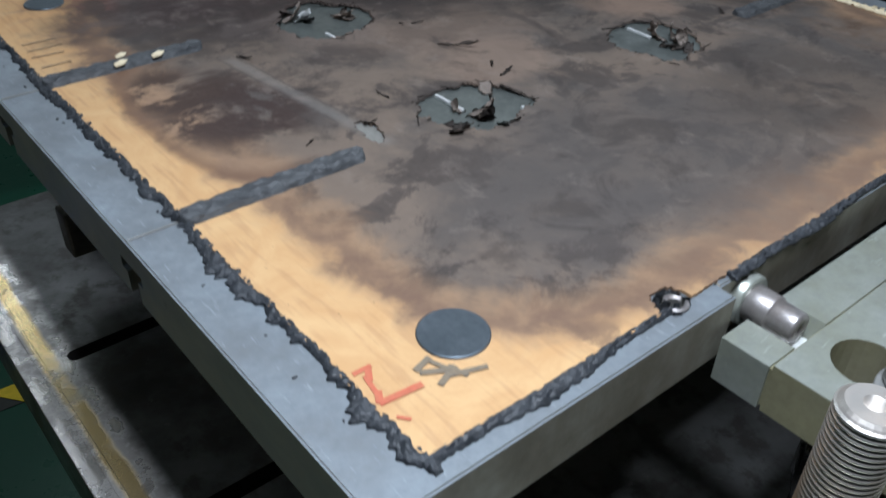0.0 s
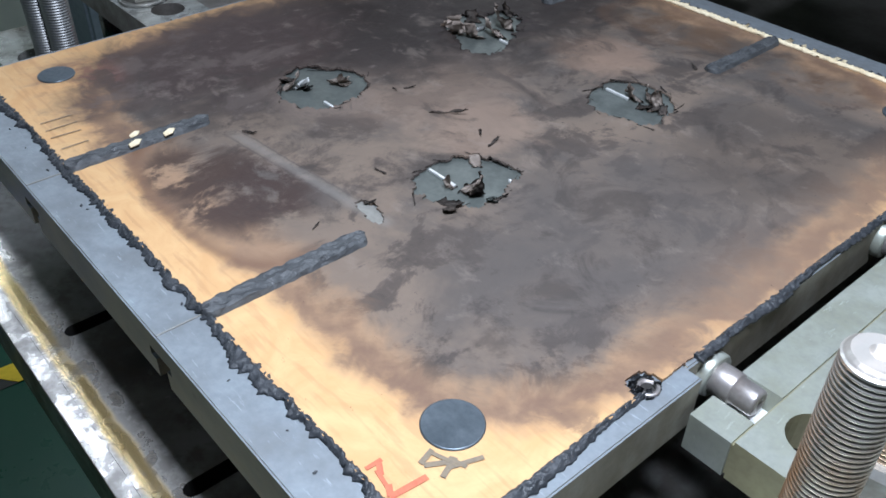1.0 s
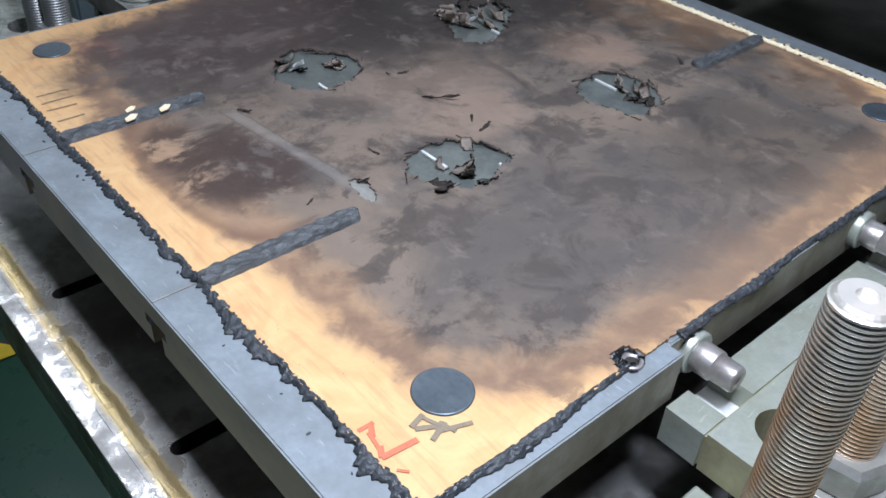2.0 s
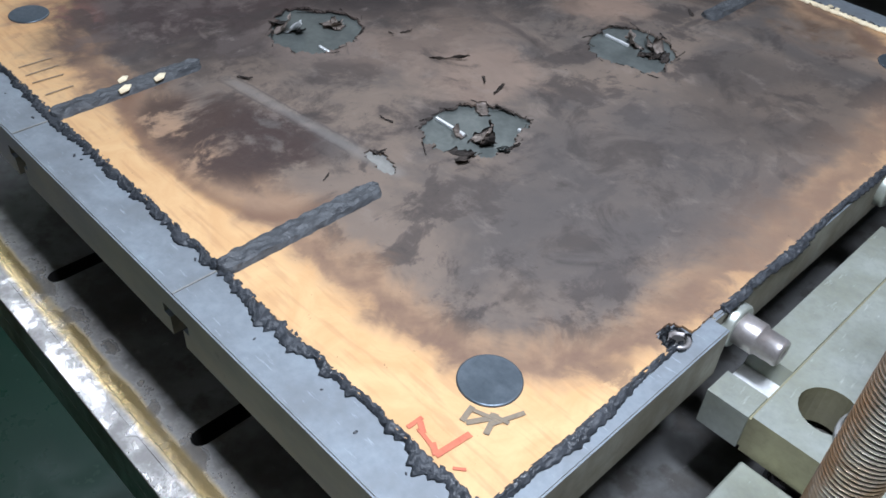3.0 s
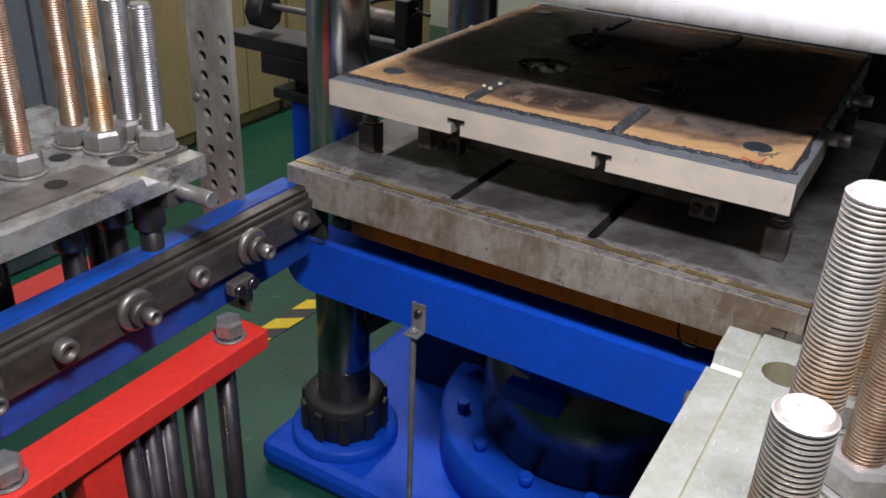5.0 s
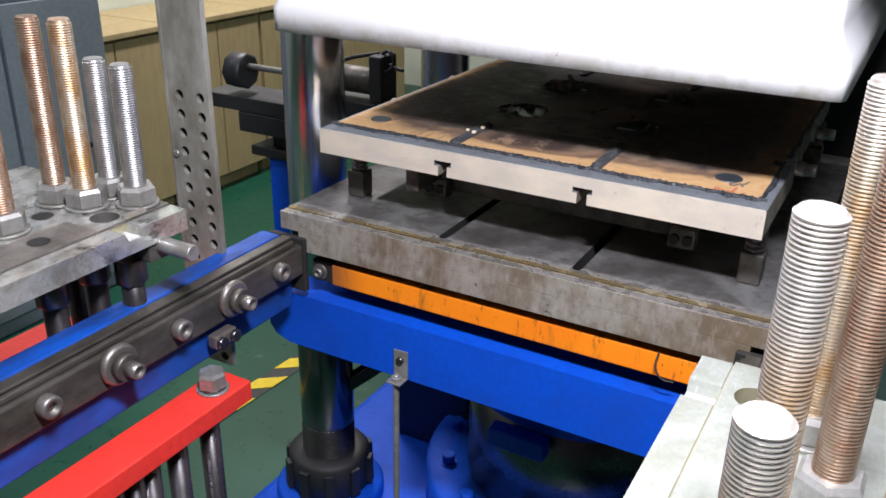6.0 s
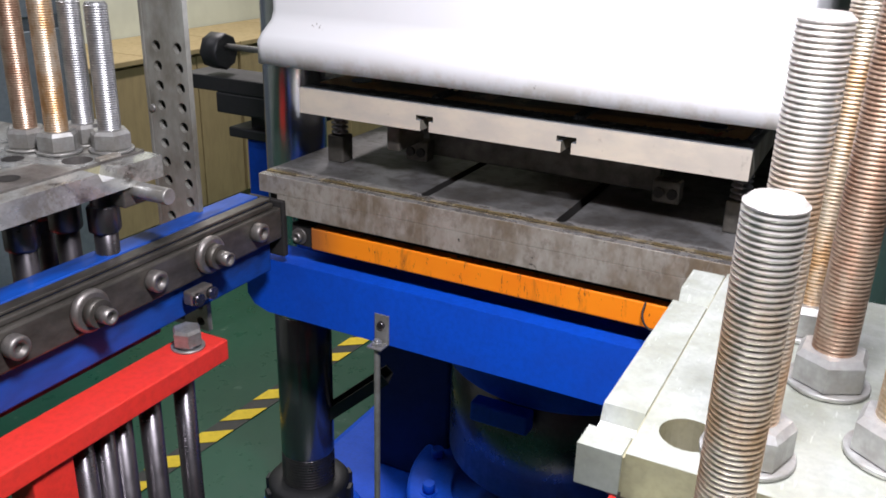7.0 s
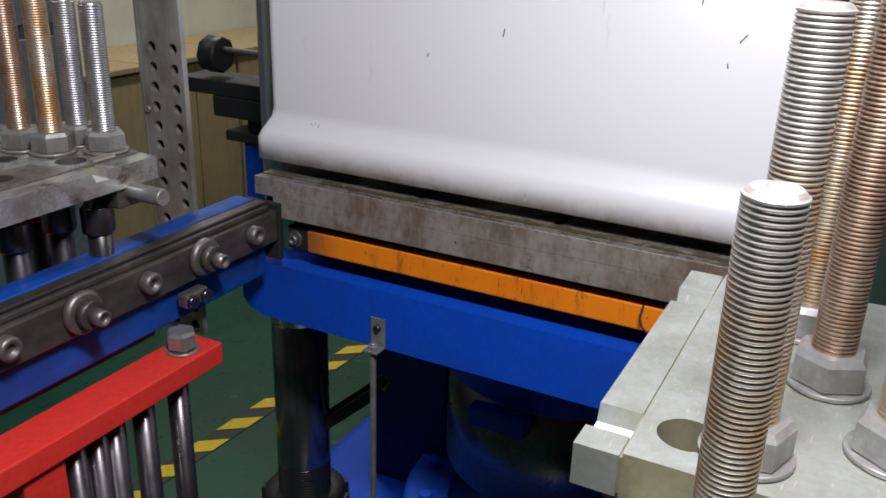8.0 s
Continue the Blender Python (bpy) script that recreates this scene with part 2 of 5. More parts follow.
def bed_side():
    """The bed's sawn edge, pale with brown rust runs."""
    n = Nodes("sawn_platen_edge")
    big, lines = n.noise(9, 5, 0.65, (1, 1, 0.6)), n.noise(48, 4, 0.65, (1.3, 1, 0.9))
    col = n.mix(n.step(big, 0.36, 0.62), (0.43, 0.40, 0.345), (0.20, 0.15, 0.095))
    col = n.mix(n.step(lines, 0.46, 0.66, 0.0, 0.5), col, (0.16, 0.125, 0.09))
    tool = n.noise(120, 2, 0.5, (1.0, 1, 0.35), warp=0.2)
    col = n.mix(n.step(tool, 0.55, 0.66, 0.0, 0.18), col, (0.58, 0.55, 0.50))
    col = n.mix(n.step(n.noise(34, 4, 0.7), 0.66, 0.72), col, (0.03, 0.028, 0.025))
    n.bump(lines, 0.3)
    return n.done(col, n.step(big, 0.3, 0.7, 0.42, 0.6), 0.4)


def orange_paint():
    n = Nodes("stained_orange_board")
    drips = n.noise(15, 5, 0.7, (1.6, 1, 0.4), warp=0.3)
    col = n.mix(n.step(n.noise(5, 3), 0.4, 0.7), (0.95, 0.26, 0.006), (0.85, 0.19, 0.005))
    col = n.mix(n.step(drips, 0.55, 0.70, 0.0, 0.55), col, (0.20, 0.07, 0.015))
    col = n.mix(n.step(n.noise(85, 5, 0.8, (1.5, 1, 0.35)), 0.59, 0.64, 0.0, 0.9), col, (0.05, 0.03, 0.02))
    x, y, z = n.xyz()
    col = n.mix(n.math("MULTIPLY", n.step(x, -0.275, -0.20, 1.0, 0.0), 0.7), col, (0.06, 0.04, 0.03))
    return n.done(col, 0.45)


def hood_paint():
    n = Nodes("scuffed_white_paint")
    specks = n.step(n.noise(30, 5, 0.75, (1, 1, 0.7)), 0.70, 0.73)
    marks = n.step(n.noise(14, 5, 0.7, (2.2, 1, 0.5), shift=(2, 0, 1)), 0.66, 0.74, 0.0, 0.35)
    col = n.mix(marks, (0.82, 0.825, 0.825), (0.52, 0.50, 0.42))
    x, y, z = n.xyz()
    low = n.math("MULTIPLY", n.step(z, 0.0, 0.03, 1.0, 0.0), n.step(n.noise(18, 4, 0.7), 0.42, 0.6))
    col = n.mix(n.math("MULTIPLY", low, 0.6), col, (0.55, 0.50, 0.40))
    col = n.mix(specks, col, (0.16, 0.12, 0.09))
    return n.done(col, 0.36, 0.0, 0.2)


def green_floor():
    n = Nodes("green_epoxy")
    big, fine = n.noise(1.6, 5, 0.6), n.noise(24, 4, 0.65)
    col = n.mix(n.step(big, 0.35, 0.7), (0.008, 0.078, 0.045), (0.006, 0.058, 0.034))
    col = n.mix(n.step(fine, 0.66, 0.72, 0.0, 0.4), col, (0.12, 0.22, 0.16))
    n.bump(fine, 0.05)
    return n.done(col, n.step(fine, 0.3, 0.7, 0.26, 0.4))


def burnt_sheet():
    """Tan paper gasket sheet, scorched from its middle outward."""
    n = Nodes("scorched_sheet")
    x, y, z = n.xyz()
    w1, w2, w3 = n.noise(9, 5, 0.6, warp=0.6), n.noise(28, 5, 0.65, warp=0.8), n.noise(120, 4, 0.65)
    # distance from a rounded square
    qx = n.math("SUBTRACT", n.math("ABSOLUTE", n.math("ADD", x, 0.294)), 0.160)
    qy = n.math("SUBTRACT", n.math("ABSOLUTE", n.math("SUBTRACT", y, 0.335)), 0.150)
    px, py = n.math("MAXIMUM", qx, 0.0), n.math("MAXIMUM", qy, 0.0)
    d = n.math("SQRT", n.math("ADD", n.math("MULTIPLY", px, px), n.math("MULTIPLY", py, py)))
    d = n.math("SUBTRACT", d, 0.112)
    d = n.math("ADD", d, n.math("MULTIPLY", n.math("SUBTRACT", w1, 0.5), 0.075))
    d = n.math("ADD", d, n.math("MULTIPLY", n.math("SUBTRACT", w2, 0.5), 0.035))

    def blob(cx, cy, r, squash=1.0, ragged=0.5):
        dx, dy = n.math("ADD", x, -cx), n.math("MULTIPLY", n.math("ADD", y, -cy), squash)
        r2 = n.math("SQRT", n.math("ADD", n.math("MULTIPLY", dx, dx), n.math("MULTIPLY", dy, dy)))
        r2 = n.math("ADD", r2, n.math("MULTIPLY", n.math("SUBTRACT", w2, 0.5), r * ragged * 2))
        return n.step(r2, r * 0.45, r, 1.0, 0.0)

    grain = n.noise(260, 2, 0.5, (0.12, 1, 1))
    patchy = n.noise(26, 7, 0.68, (1, 0.75, 1), warp=0.4)
    tan = n.mix(n.step(w2, 0.3, 0.7), (0.60, 0.385, 0.19), (0.53, 0.315, 0.145))
    tan = n.mix(n.step(grain, 0.5, 0.68, 0.0, 0.34), tan, (0.36, 0.20, 0.10))
    tan = n.mix(n.step(patchy, 0.58, 0.74, 0.0, 0.3), tan, (0.34, 0.19, 0.10))
    toast = n.mix(n.step(patchy, 0.34, 0.66), (0.34, 0.215, 0.125), (0.20, 0.125, 0.08))
    char = n.mix(n.step(w1, 0.38, 0.62), (0.090, 0.076, 0.068), (0.170, 0.130, 0.102))
    char = n.mix(n.step(patchy, 0.50, 0.58, 0.0, 0.75), char, (0.052, 0.042, 0.038))
    col = n.mix(n.step(d, 0.0, 0.024, 1.0, 0.0), tan, toast)
    ring = n.math("MULTIPLY", n.step(d, -0.012, 0.0), n.step(d, 0.002, 0.012, 1.0, 0.0))
    col = n.mix(n.step(d, -0.030, -0.002, 1.0, 0.0), col, char)
    col = n.mix(n.math("MULTIPLY", ring, 0.5), col, (0.13, 0.08, 0.06))

    def stain(cx, cy, r, squash, lo, hi, colour, amount):
        """A patchy stain: ragged inside a soft outline."""
        return n.mix(n.math("MULTIPLY", n.math("MULTIPLY", blob(cx, cy, r, squash, 0.35), n.step(patchy, lo, hi)), amount), col, colour)

    # paler veil round the middle, darker fields beside it
    col = n.mix(n.math("MULTIPLY", blob(-0.262, 0.290, 0.055, 1.0, 0.7), 0.6), col, (0.26, 0.185, 0.14))
    col = n.mix(n.math("MULTIPLY", blob(-0.33, 0.30, 0.085, 0.8, 0.6), 0.5), col, (0.21, 0.15, 0.115))
    col = n.mix(n.math("MULTIPLY", blob(-0.29, 0.46, 0.06, 1.2, 0.6), 0.55), col, (0.30, 0.20, 0.145))
    col = n.mix(n.math("MULTIPLY", blob(-0.475, 0.27, 0.15, 0.62, 0.35), 0.88), col, (0.036, 0.027, 0.025))
    col = n.mix(n.math("MULTIPLY", blob(-0.385, 0.232, 0.058, 0.95, 0.4), 0.6), col, (0.19, 0.145, 0.12))
    col = n.mix(n.math("MULTIPLY", blob(-0.45, 0.46, 0.17, 0.7, 0.4), 0.92), col, (0.024, 0.018, 0.017))
    col = n.mix(n.math("MULTIPLY", blob(-0.51, 0.20, 0.10, 0.6, 0.4), 0.8), col, (0.05, 0.034, 0.032))
    col = stain(-0.48, 0.17, 0.12, 0.7, 0.50, 0.62, (0.12, 0.095, 0.085), 0.5)
    # scorch ring round the dark blot between the front strips
    ex = n.math("POWER", n.math("ABSOLUTE", n.math("DIVIDE", n.math("ADD", x, 0.310), 0.094)), 3.5)
    ey = n.math("POWER", n.math("ABSOLUTE", n.math("DIVIDE", n.math("SUBTRACT", y, 0.140), 0.082)), 3.5)
    oval = n.math("ADD", n.math("ADD", ex, ey), n.math("MULTIPLY", n.math("SUBTRACT", w2, 0.5), 0.5))
    col = n.mix(n.math("MULTIPLY", n.math("MULTIPLY", n.step(oval, 0.9, 1.15, 1.0, 0.0), n.step(y, 0.080, 0.120, 1.0, 0.0)), 0.6), col, (0.30, 0.195, 0.125))
    col = stain(-0.300, 0.110, 0.066, 1.0, 0.38, 0.50, (0.048, 0.031, 0.027), 0.95)
    col = stain(-0.350, 0.092, 0.045, 1.0, 0.40, 0.50, (0.055, 0.035, 0.028), 0.9)
    col = stain(-0.30, 0.19, 0.09, 1.6, 0.44, 0.56, (0.07, 0.055, 0.048), 0.75)
    col = stain(-0.19, 0.15, 0.06, 1.0, 0.50, 0.54, (0.075, 0.06, 0.052), 0.6)
    col = n.mix(n.math("MULTIPLY", blob(-0.11, 0.28, 0.11, 0.7, 0.35), 0.7), col, (0.085, 0.073, 0.067))
    col = n.mix(n.math("MULTIPLY", blob(-0.10, 0.43, 0.085, 0.8, 0.35), 0.6), col, (0.075, 0.058, 0.047))
    col = n.mix(n.math("MULTIPLY", blob(-0.25, 0.56, 0.055, 1.4, 0.6), 0.7), col, (0.07, 0.052, 0.042))
    col = stain(-0.021, 0.133, 0.016, 1.0, 0.40, 0.5, (0.17, 0.105, 0.07), 0.7)
    col = stain(-0.53, 0.09, 0.045, 1.0, 0.46, 0.52, (0.16, 0.075, 0.06), 0.6)
    side = n.math("MULTIPLY", n.step(x, -0.075, -0.03), n.step(y, 0.17, 0.28))
    col = n.mix(n.math("MULTIPLY", side, n.step(patchy, 0.3, 0.62, 0.10, 0.5)), col, (0.23, 0.145, 0.095))
    near = n.math("MULTIPLY", n.step(oval, 0.6, 1.0), n.step(oval, 1.0, 1.35, 1.0, 0.0))
    col = n.mix(n.math("MULTIPLY", n.math("MULTIPLY", near, n.step(y, 0.10, 0.13, 1.0, 0.0)), 0.7), col, (0.15, 0.085, 0.055))
    for lx, ly, lr, sq in ((-0.155, 0.560, 0.060, 1.7), (-0.285, 0.560, 0.075, 1.6)):
        rx = n.math("MULTIPLY", n.math("ADD", x, -lx), 1.0)
        ry = n.math("MULTIPLY", n.math("ADD", y, -ly), sq)
        rr = n.math("ADD", n.math("SQRT", n.math("ADD", n.math("MULTIPLY", rx, rx), n.math("MULTIPLY", ry, ry))), n.math("MULTIPLY", n.math("SUBTRACT", w2, 0.5), 0.03))
        loop = n.step(n.math("ABSOLUTE", n.math("SUBTRACT", rr, lr)), 0.002, 0.014, 0.45, 0.0)
        col = n.mix(n.math("MULTIPLY", n.step(rr, lr * 0.5, lr, 0.5, 0.0), n.step(patchy, 0.35, 0.6)), col, (0.15, 0.085, 0.045))
        col = n.mix(n.math("MULTIPLY", loop, n.step(w1, 0.40, 0.56)), col, (0.10, 0.060, 0.040))
    # a dark crease across the middle
    crease = n.math("ABSOLUTE", n.math("ADD", n.math("SUBTRACT", y, 0.355), n.math("MULTIPLY", n.math("SUBTRACT", w1, 0.5), 0.12)))
    crease = n.math("MULTIPLY", n.step(crease, 0.002, 0.010, 1.0, 0.0), blob(-0.32, 0.35, 0.10, 1.0, 0.2))
    col = n.mix(n.math("MULTIPLY", crease, 0.8), col, (0.075, 0.058, 0.05))
    # pale smear between the two front strips
    along = n.math("MULTIPLY_ADD", n.math("ADD", x, 0.379), 0.110, 0.142)
    off = n.math("ABSOLUTE", n.math("ADD", n.math("SUBTRACT", y, along), n.math("MULTIPLY", n.math("SUBTRACT", w3, 0.5), 0.004)))
    smear = n.math("MULTIPLY", n.step(off, 0.0005, 0.0085, 1.0, 0.0), n.math("MULTIPLY", n.step(x, -0.385, -0.36), n.step(x, -0.215, -0.205, 1.0, 0.0)))
    col = n.mix(n.math("MULTIPLY", smear, 0.5), col, (0.20, 0.185, 0.17))
    col = n.mix(n.math("MULTIPLY", n.step(n.math("ABSOLUTE", n.math("ADD", off, -0.0055)), 0.0, 0.0014, 1.0, 0.0), n.math("MULTIPLY", n.step(x, -0.385, -0.36), n.step(x, -0.26, -0.24, 0.5, 0.0))), col, (0.06, 0.05, 0.045))
    streaks = n.step(n.noise(34, 6, 0.7, (0.8, 1.1, 1), shift=(1, 4, 0), warp=0.3), 0.54, 0.70, 0.0, 0.32)
    col = n.mix(n.math("MULTIPLY", streaks, n.step(d, -0.05, -0.01, 1.0, 0.0)), col, (0.25, 0.205, 0.175))
    soot = n.step(n.noise(20, 6, 0.72, shift=(7, 3, 0), warp=0.6), 0.52, 0.66, 0.0, 0.55)
    col = n.mix(n.math("MULTIPLY", soot, n.step(d, -0.04, 0.0, 1.0, 0.0)), col, (0.040, 0.033, 0.030))
    flakes = n.step(n.noise(75, 7, 0.75, (1, 0.5, 1), warp=0.3), 0.58, 0.70, 0.0, 0.4)
    flakes = n.math("MULTIPLY", flakes, n.step(x, -0.42, -0.33, 1.0, 0.12))
    col = n.mix(n.math("MULTIPLY", flakes, n.step(d, -0.03, 0.0, 1.0, 0.1)), col, (0.27, 0.225, 0.20))
    specks = n.step(n.noise(150, 4, 0.75, shift=(5, 2, 0)), 0.68, 0.72, 0.0, 0.7)
    col = n.mix(specks, col, (0.04, 0.03, 0.025))
    n.bump(n.math("ADD", w3, n.math("MULTIPLY", w2, 1.5)), 0.3, 0.0012)
    n.bsdf.inputs["Specular IOR Level"].default_value = 0.3
    return n.done(col, n.step(w2, 0.3, 0.7, 0.55, 0.75))


M_LIP = worn("polished_lip_steel", (0.78, 0.75, 0.71), (0.50, 0.42, 0.30), 0.27, 0.9, 30, 0.7, 0.15, 260, (8, 1, 1))
M_FRONT, M_BED, M_BEDSIDE = front_steel(), bed_steel(), bed_side()
M_ORANGE, M_HOOD, M_FLOOR, M_SHEET = orange_paint(), hood_paint(), green_floor(), burnt_sheet()


# ---- mesh helpers ----
def box(bm, x0, x1, y0, y1, z0, z1):
    geom = bmesh.ops.create_cube(bm, size=1.0, matrix=Matrix.Translation(((x0 + x1) / 2, (y0 + y1) / 2, (z0 + z1) / 2)) @ Matrix.Diagonal((x1 - x0, y1 - y0, z1 - z0, 1)))
    return geom["verts"]


def boxes(*dims, bevel=0.0):
    bm = bmesh.new()
    for d in dims:
        one = bmesh.new()
        box(one, *d)
        if bevel:
            bmesh.ops.bevel(one, geom=one.edges[:], offset=bevel, segments=2, affect="EDGES", profile=0.5)
        me = bpy.data.meshes.new("tmp")
        one.to_mesh(me), one.free()
        bm.from_mesh(me)
        bpy.data.meshes.remove(me)
    return bm


def lathe(profile, seg=32, axis="Z", at=(0, 0, 0)):
    """A turned solid: profile is a list of (radius, height), closed at both ends."""
    bm = bmesh.new()
    turn = {"Z": Matrix(), "X": Matrix.Rotation(math.pi / 2, 4, "Y"), "Y": Matrix.Rotation(-math.pi / 2, 4, "X")}[axis]
    m = Matrix.Translation(at) @ turn
    rings = []
    for r, h in profile:
        rings.append([bm.verts.new(m @ Vector((r * math.cos(2 * math.pi * i / seg), r * math.sin(2 * math.pi * i / seg), h))) for i in range(seg)])
    for a, b in zip(rings, rings[1:]):
        for i in range(seg):
            bm.faces.new((a[i], a[(i + 1) % seg], b[(i + 1) % seg], b[i]))
    bm.faces.new(rings[0][::-1]), bm.faces.new(rings[-1])
    for f in bm.faces:
        f.smooth = len(f.verts) == 4
    return bm


def hexagon(r, h, at=(0, 0, 0), turn=0.0, axis="Z"):
    """A nut or bolt head across corners 2r, chamfered at the top."""
    return flat(lathe([(r * 0.97, 0), (r, 0.001), (r, h * 0.8), (r * 0.86, h)], 6, axis, at), turn, at)


def flat(bm, turn=0.0, at=(0, 0, 0)):
    for f in bm.faces:
        f.smooth = False
    if turn:
        bmesh.ops.rotate(bm, verts=bm.verts, cent=at, matrix=Matrix.Rotation(turn, 3, "Z"))
    return bm


def joined(*bms):
    out = bms[0]
    for b in bms[1:]:
        me = bpy.data.meshes.new("tmp")
        b.to_mesh(me), b.free()
        out.from_mesh(me)
        bpy.data.meshes.remove(me)
    return out


def mesh(name, bm, material):
    me = bpy.data.meshes.new(name)
    bmesh.ops.recalc_face_normals(bm, faces=bm.faces)
    bm.to_mesh(me), bm.free()
    for m in material if isinstance(material, (list, tuple)) else [material]:
        me.materials.append(m)
    return me


def part(name, bm, material, parent, label=""):
    ob = new(name, mesh(name, bm, material) if isinstance(bm, bmesh.types.BMesh) else bm)
    ob.parent = parent
    if label:
        ob["label"] = label
    return ob


def thing(name, label, category, at=(0, 0, 0), group="", kind=""):
    ob = new(name)
    ob.empty_display_size = 0.02
    ob.location = at
    return tagged(ob, label, category, group, kind)


def solid(name, bm, material, label, category="", kind="", group=""):
    return tagged(new(name, mesh(name, bm, material)), label, category, group, kind)


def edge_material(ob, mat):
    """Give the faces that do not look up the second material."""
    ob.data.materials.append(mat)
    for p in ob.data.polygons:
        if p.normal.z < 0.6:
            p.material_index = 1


def extruded(outline, axis, lo, hi):
    """A closed outline pushed along an axis: 'x' takes (y, z), 'y' takes (x, z), 'z' takes (x, y)."""
    bm = bmesh.new()

    def at(p, h):
        return {"x": (h, p[0], p[1]), "y": (p[0], h, p[1]), "z": (p[0], p[1], h)}[axis]

    a, b = [bm.verts.new(at(p, lo)) for p in outline], [bm.verts.new(at(p, hi)) for p in outline]
    bm.faces.new(a), bm.faces.new(b[::-1])
    for i in range(len(a)):
        bm.faces.new((a[i], b[i], b[(i + 1) % len(a)], a[(i + 1) % len(a)]))
    bmesh.ops.recalc_face_normals(bm, faces=bm.faces)
    return bm


def punched(cells, lo, hi, side=1, upright=False):
    """A plate from lo to hi made of rectangular cells (x0, x1, y0, y1, hole); hole is None or (cx, cy, r)."""
    bm = bmesh.new()

    def at(x, y, h):
        return bm.verts.new((x * side, h, y) if upright else (x * side, y, h))

    seg = 24
    for x0, x1, y0, y1, hole in cells:
        if hole is None:
            for h in (lo, hi):
                bm.faces.new([at(x, y, h) for x, y in ((x0, y0), (x1, y0), (x1, y1), (x0, y1))])
            continue
        cx, cy, r = hole
        rim = []
        for k in range(seg):
            c, q = math.cos(k * math.tau / seg), math.sin(k * math.tau / seg)
            kx = (x1 - cx) / c if c > 1e-6 else (x0 - cx) / c if c < -1e-6 else 9
            ky = (y1 - cy) / q if q > 1e-6 else (y0 - cy) / q if q < -1e-6 else 9
            rim.append([cx + c * min(kx, ky), cy + q * min(kx, ky)])
        for corner in ((x0, y0), (x1, y0), (x1, y1), (x0, y1)):
            near = min(rim, key=lambda p: (p[0] - corner[0]) ** 2 + (p[1] - corner[1]) ** 2)
            near[0], near[1] = corner
        ring = [(cx + r * math.cos(k * math.tau / seg), cy + r * math.sin(k * math.tau / seg)) for k in range(seg)]
        inner = {}
        for h in (lo, hi):
            a, b = [at(*p, h) for p in rim], [at(*p, h) for p in ring]
            inner[h] = b
            for k in range(seg):
                bm.faces.new((a[k], a[(k + 1) % seg], b[(k + 1) % seg], b[k]))
        for k in range(seg):
            bm.faces.new((inner[lo][k], inner[lo][(k + 1) % seg], inner[hi][(k + 1) % seg], inner[hi][k]))
    xs, ys = [c[i] for c in cells for i in (0, 1)], [c[i] for c in cells for i in (2, 3)]
    edge = [(min(xs), min(ys)), (max(xs), min(ys)), (max(xs), max(ys)), (min(xs), max(ys))]
    for p, q in zip(edge, edge[1:] + edge[:1]):
        bm.faces.new((at(*p, lo), at(*q, lo), at(*q, hi), at(*p, hi)))
    bmesh.ops.remove_doubles(bm, verts=bm.verts, dist=0.00005)
    return bm


TABLE, RACKS, CARRIED, PLATES, HOODS = [], [], [], [], []

# ---- the room ----
FLOOR = -0.85
solid("floor", boxes((-2.6, 3.0, -2.6, 4.2, FLOOR - 0.05, FLOOR)), M_FLOOR, "glossy green epoxy workshop floor", "floor", "structure")
solid("wall_west", boxes((-2.7, -2.6, -2.6, 4.2, FLOOR, 1.9)), M_WALL, "pale green painted wall behind the cupboards", "wall", "structure")
solid("wall_north", boxes((-2.7, 3.1, 4.2, 4.3, FLOOR, 1.9)), M_WALL, "pale green painted wall behind the press", "wall", "structure")
# These two walls and the ceiling are out of view and only limit fill.
solid("wall_east", boxes((3.0, 3.1, -2.6, 4.2, FLOOR, 1.9)), M_UNSEEN_WALL, "unseen side wall, coloured dark to cut bounce light", "wall", "structure")
solid("wall_south", boxes((-2.7, 3.1, -2.7, -2.6, FLOOR, 1.9)), M_UNSEEN_WALL, "unseen wall opposite the press, coloured dark to cut bounce light", "wall", "structure")
solid("ceiling", boxes((-2.7, 3.1, -2.7, 4.3, 1.9, 2.0)), M_CEIL, "unseen plain ceiling, darkened to cut bounce light", "ceiling", "structure")


def hazard_line():
    root = thing("floor_marking", "yellow and black striped safety line painted on the floor", "floor marking", (-1.23, 0, FLOOR), kind="structure")
    root.rotation_euler.z = math.radians(-3.4)
    part("stripe", boxes((-0.028, 0.028, -0.5, 2.6, 0.0005, 0.0015)), M_STRIPEBLK, root)
    block = mesh("yellow_block", extruded([(-0.028, 0.0), (0.028, 0.05), (0.028, 0.11), (-0.028, 0.06)], "z", 0.0018, 0.0030), M_YELLOW)
    for i in range(26):
        part("yellow_block", block, None, root).location = (0, -0.48 + i * 0.118, 0)


def cupboard(y0, y1, top):
    root = thing("cupboard", "beige laminated cupboard with plain doors standing on the green floor", "cupboard", (-2.2, y0, FLOOR), "wall cupboards")
    w, h = y1 - y0, top - FLOOR
    part("body", boxes((-0.39, -0.02, 0, w, 0.06, h - 0.02), bevel=0.003), M_WOOD, root)
    part("plinth", boxes((-0.37, -0.05, 0.01, w - 0.01, 0, 0.06)), M_WOOD, root)
    part("top", boxes((-0.395, 0.012, -0.002, w + 0.002, h - 0.02, h), bevel=0.003), M_WOOD, root)
    part("door", boxes((-0.019, 0.0, 0.004, w / 2 - 0.003, 0.065, h - 0.03), bevel=0.002), M_WOOD, root)
    part("door", boxes((-0.019, 0.0, w / 2 + 0.003, w - 0.004, 0.065, h - 0.03), bevel=0.002), M_WOOD, root)


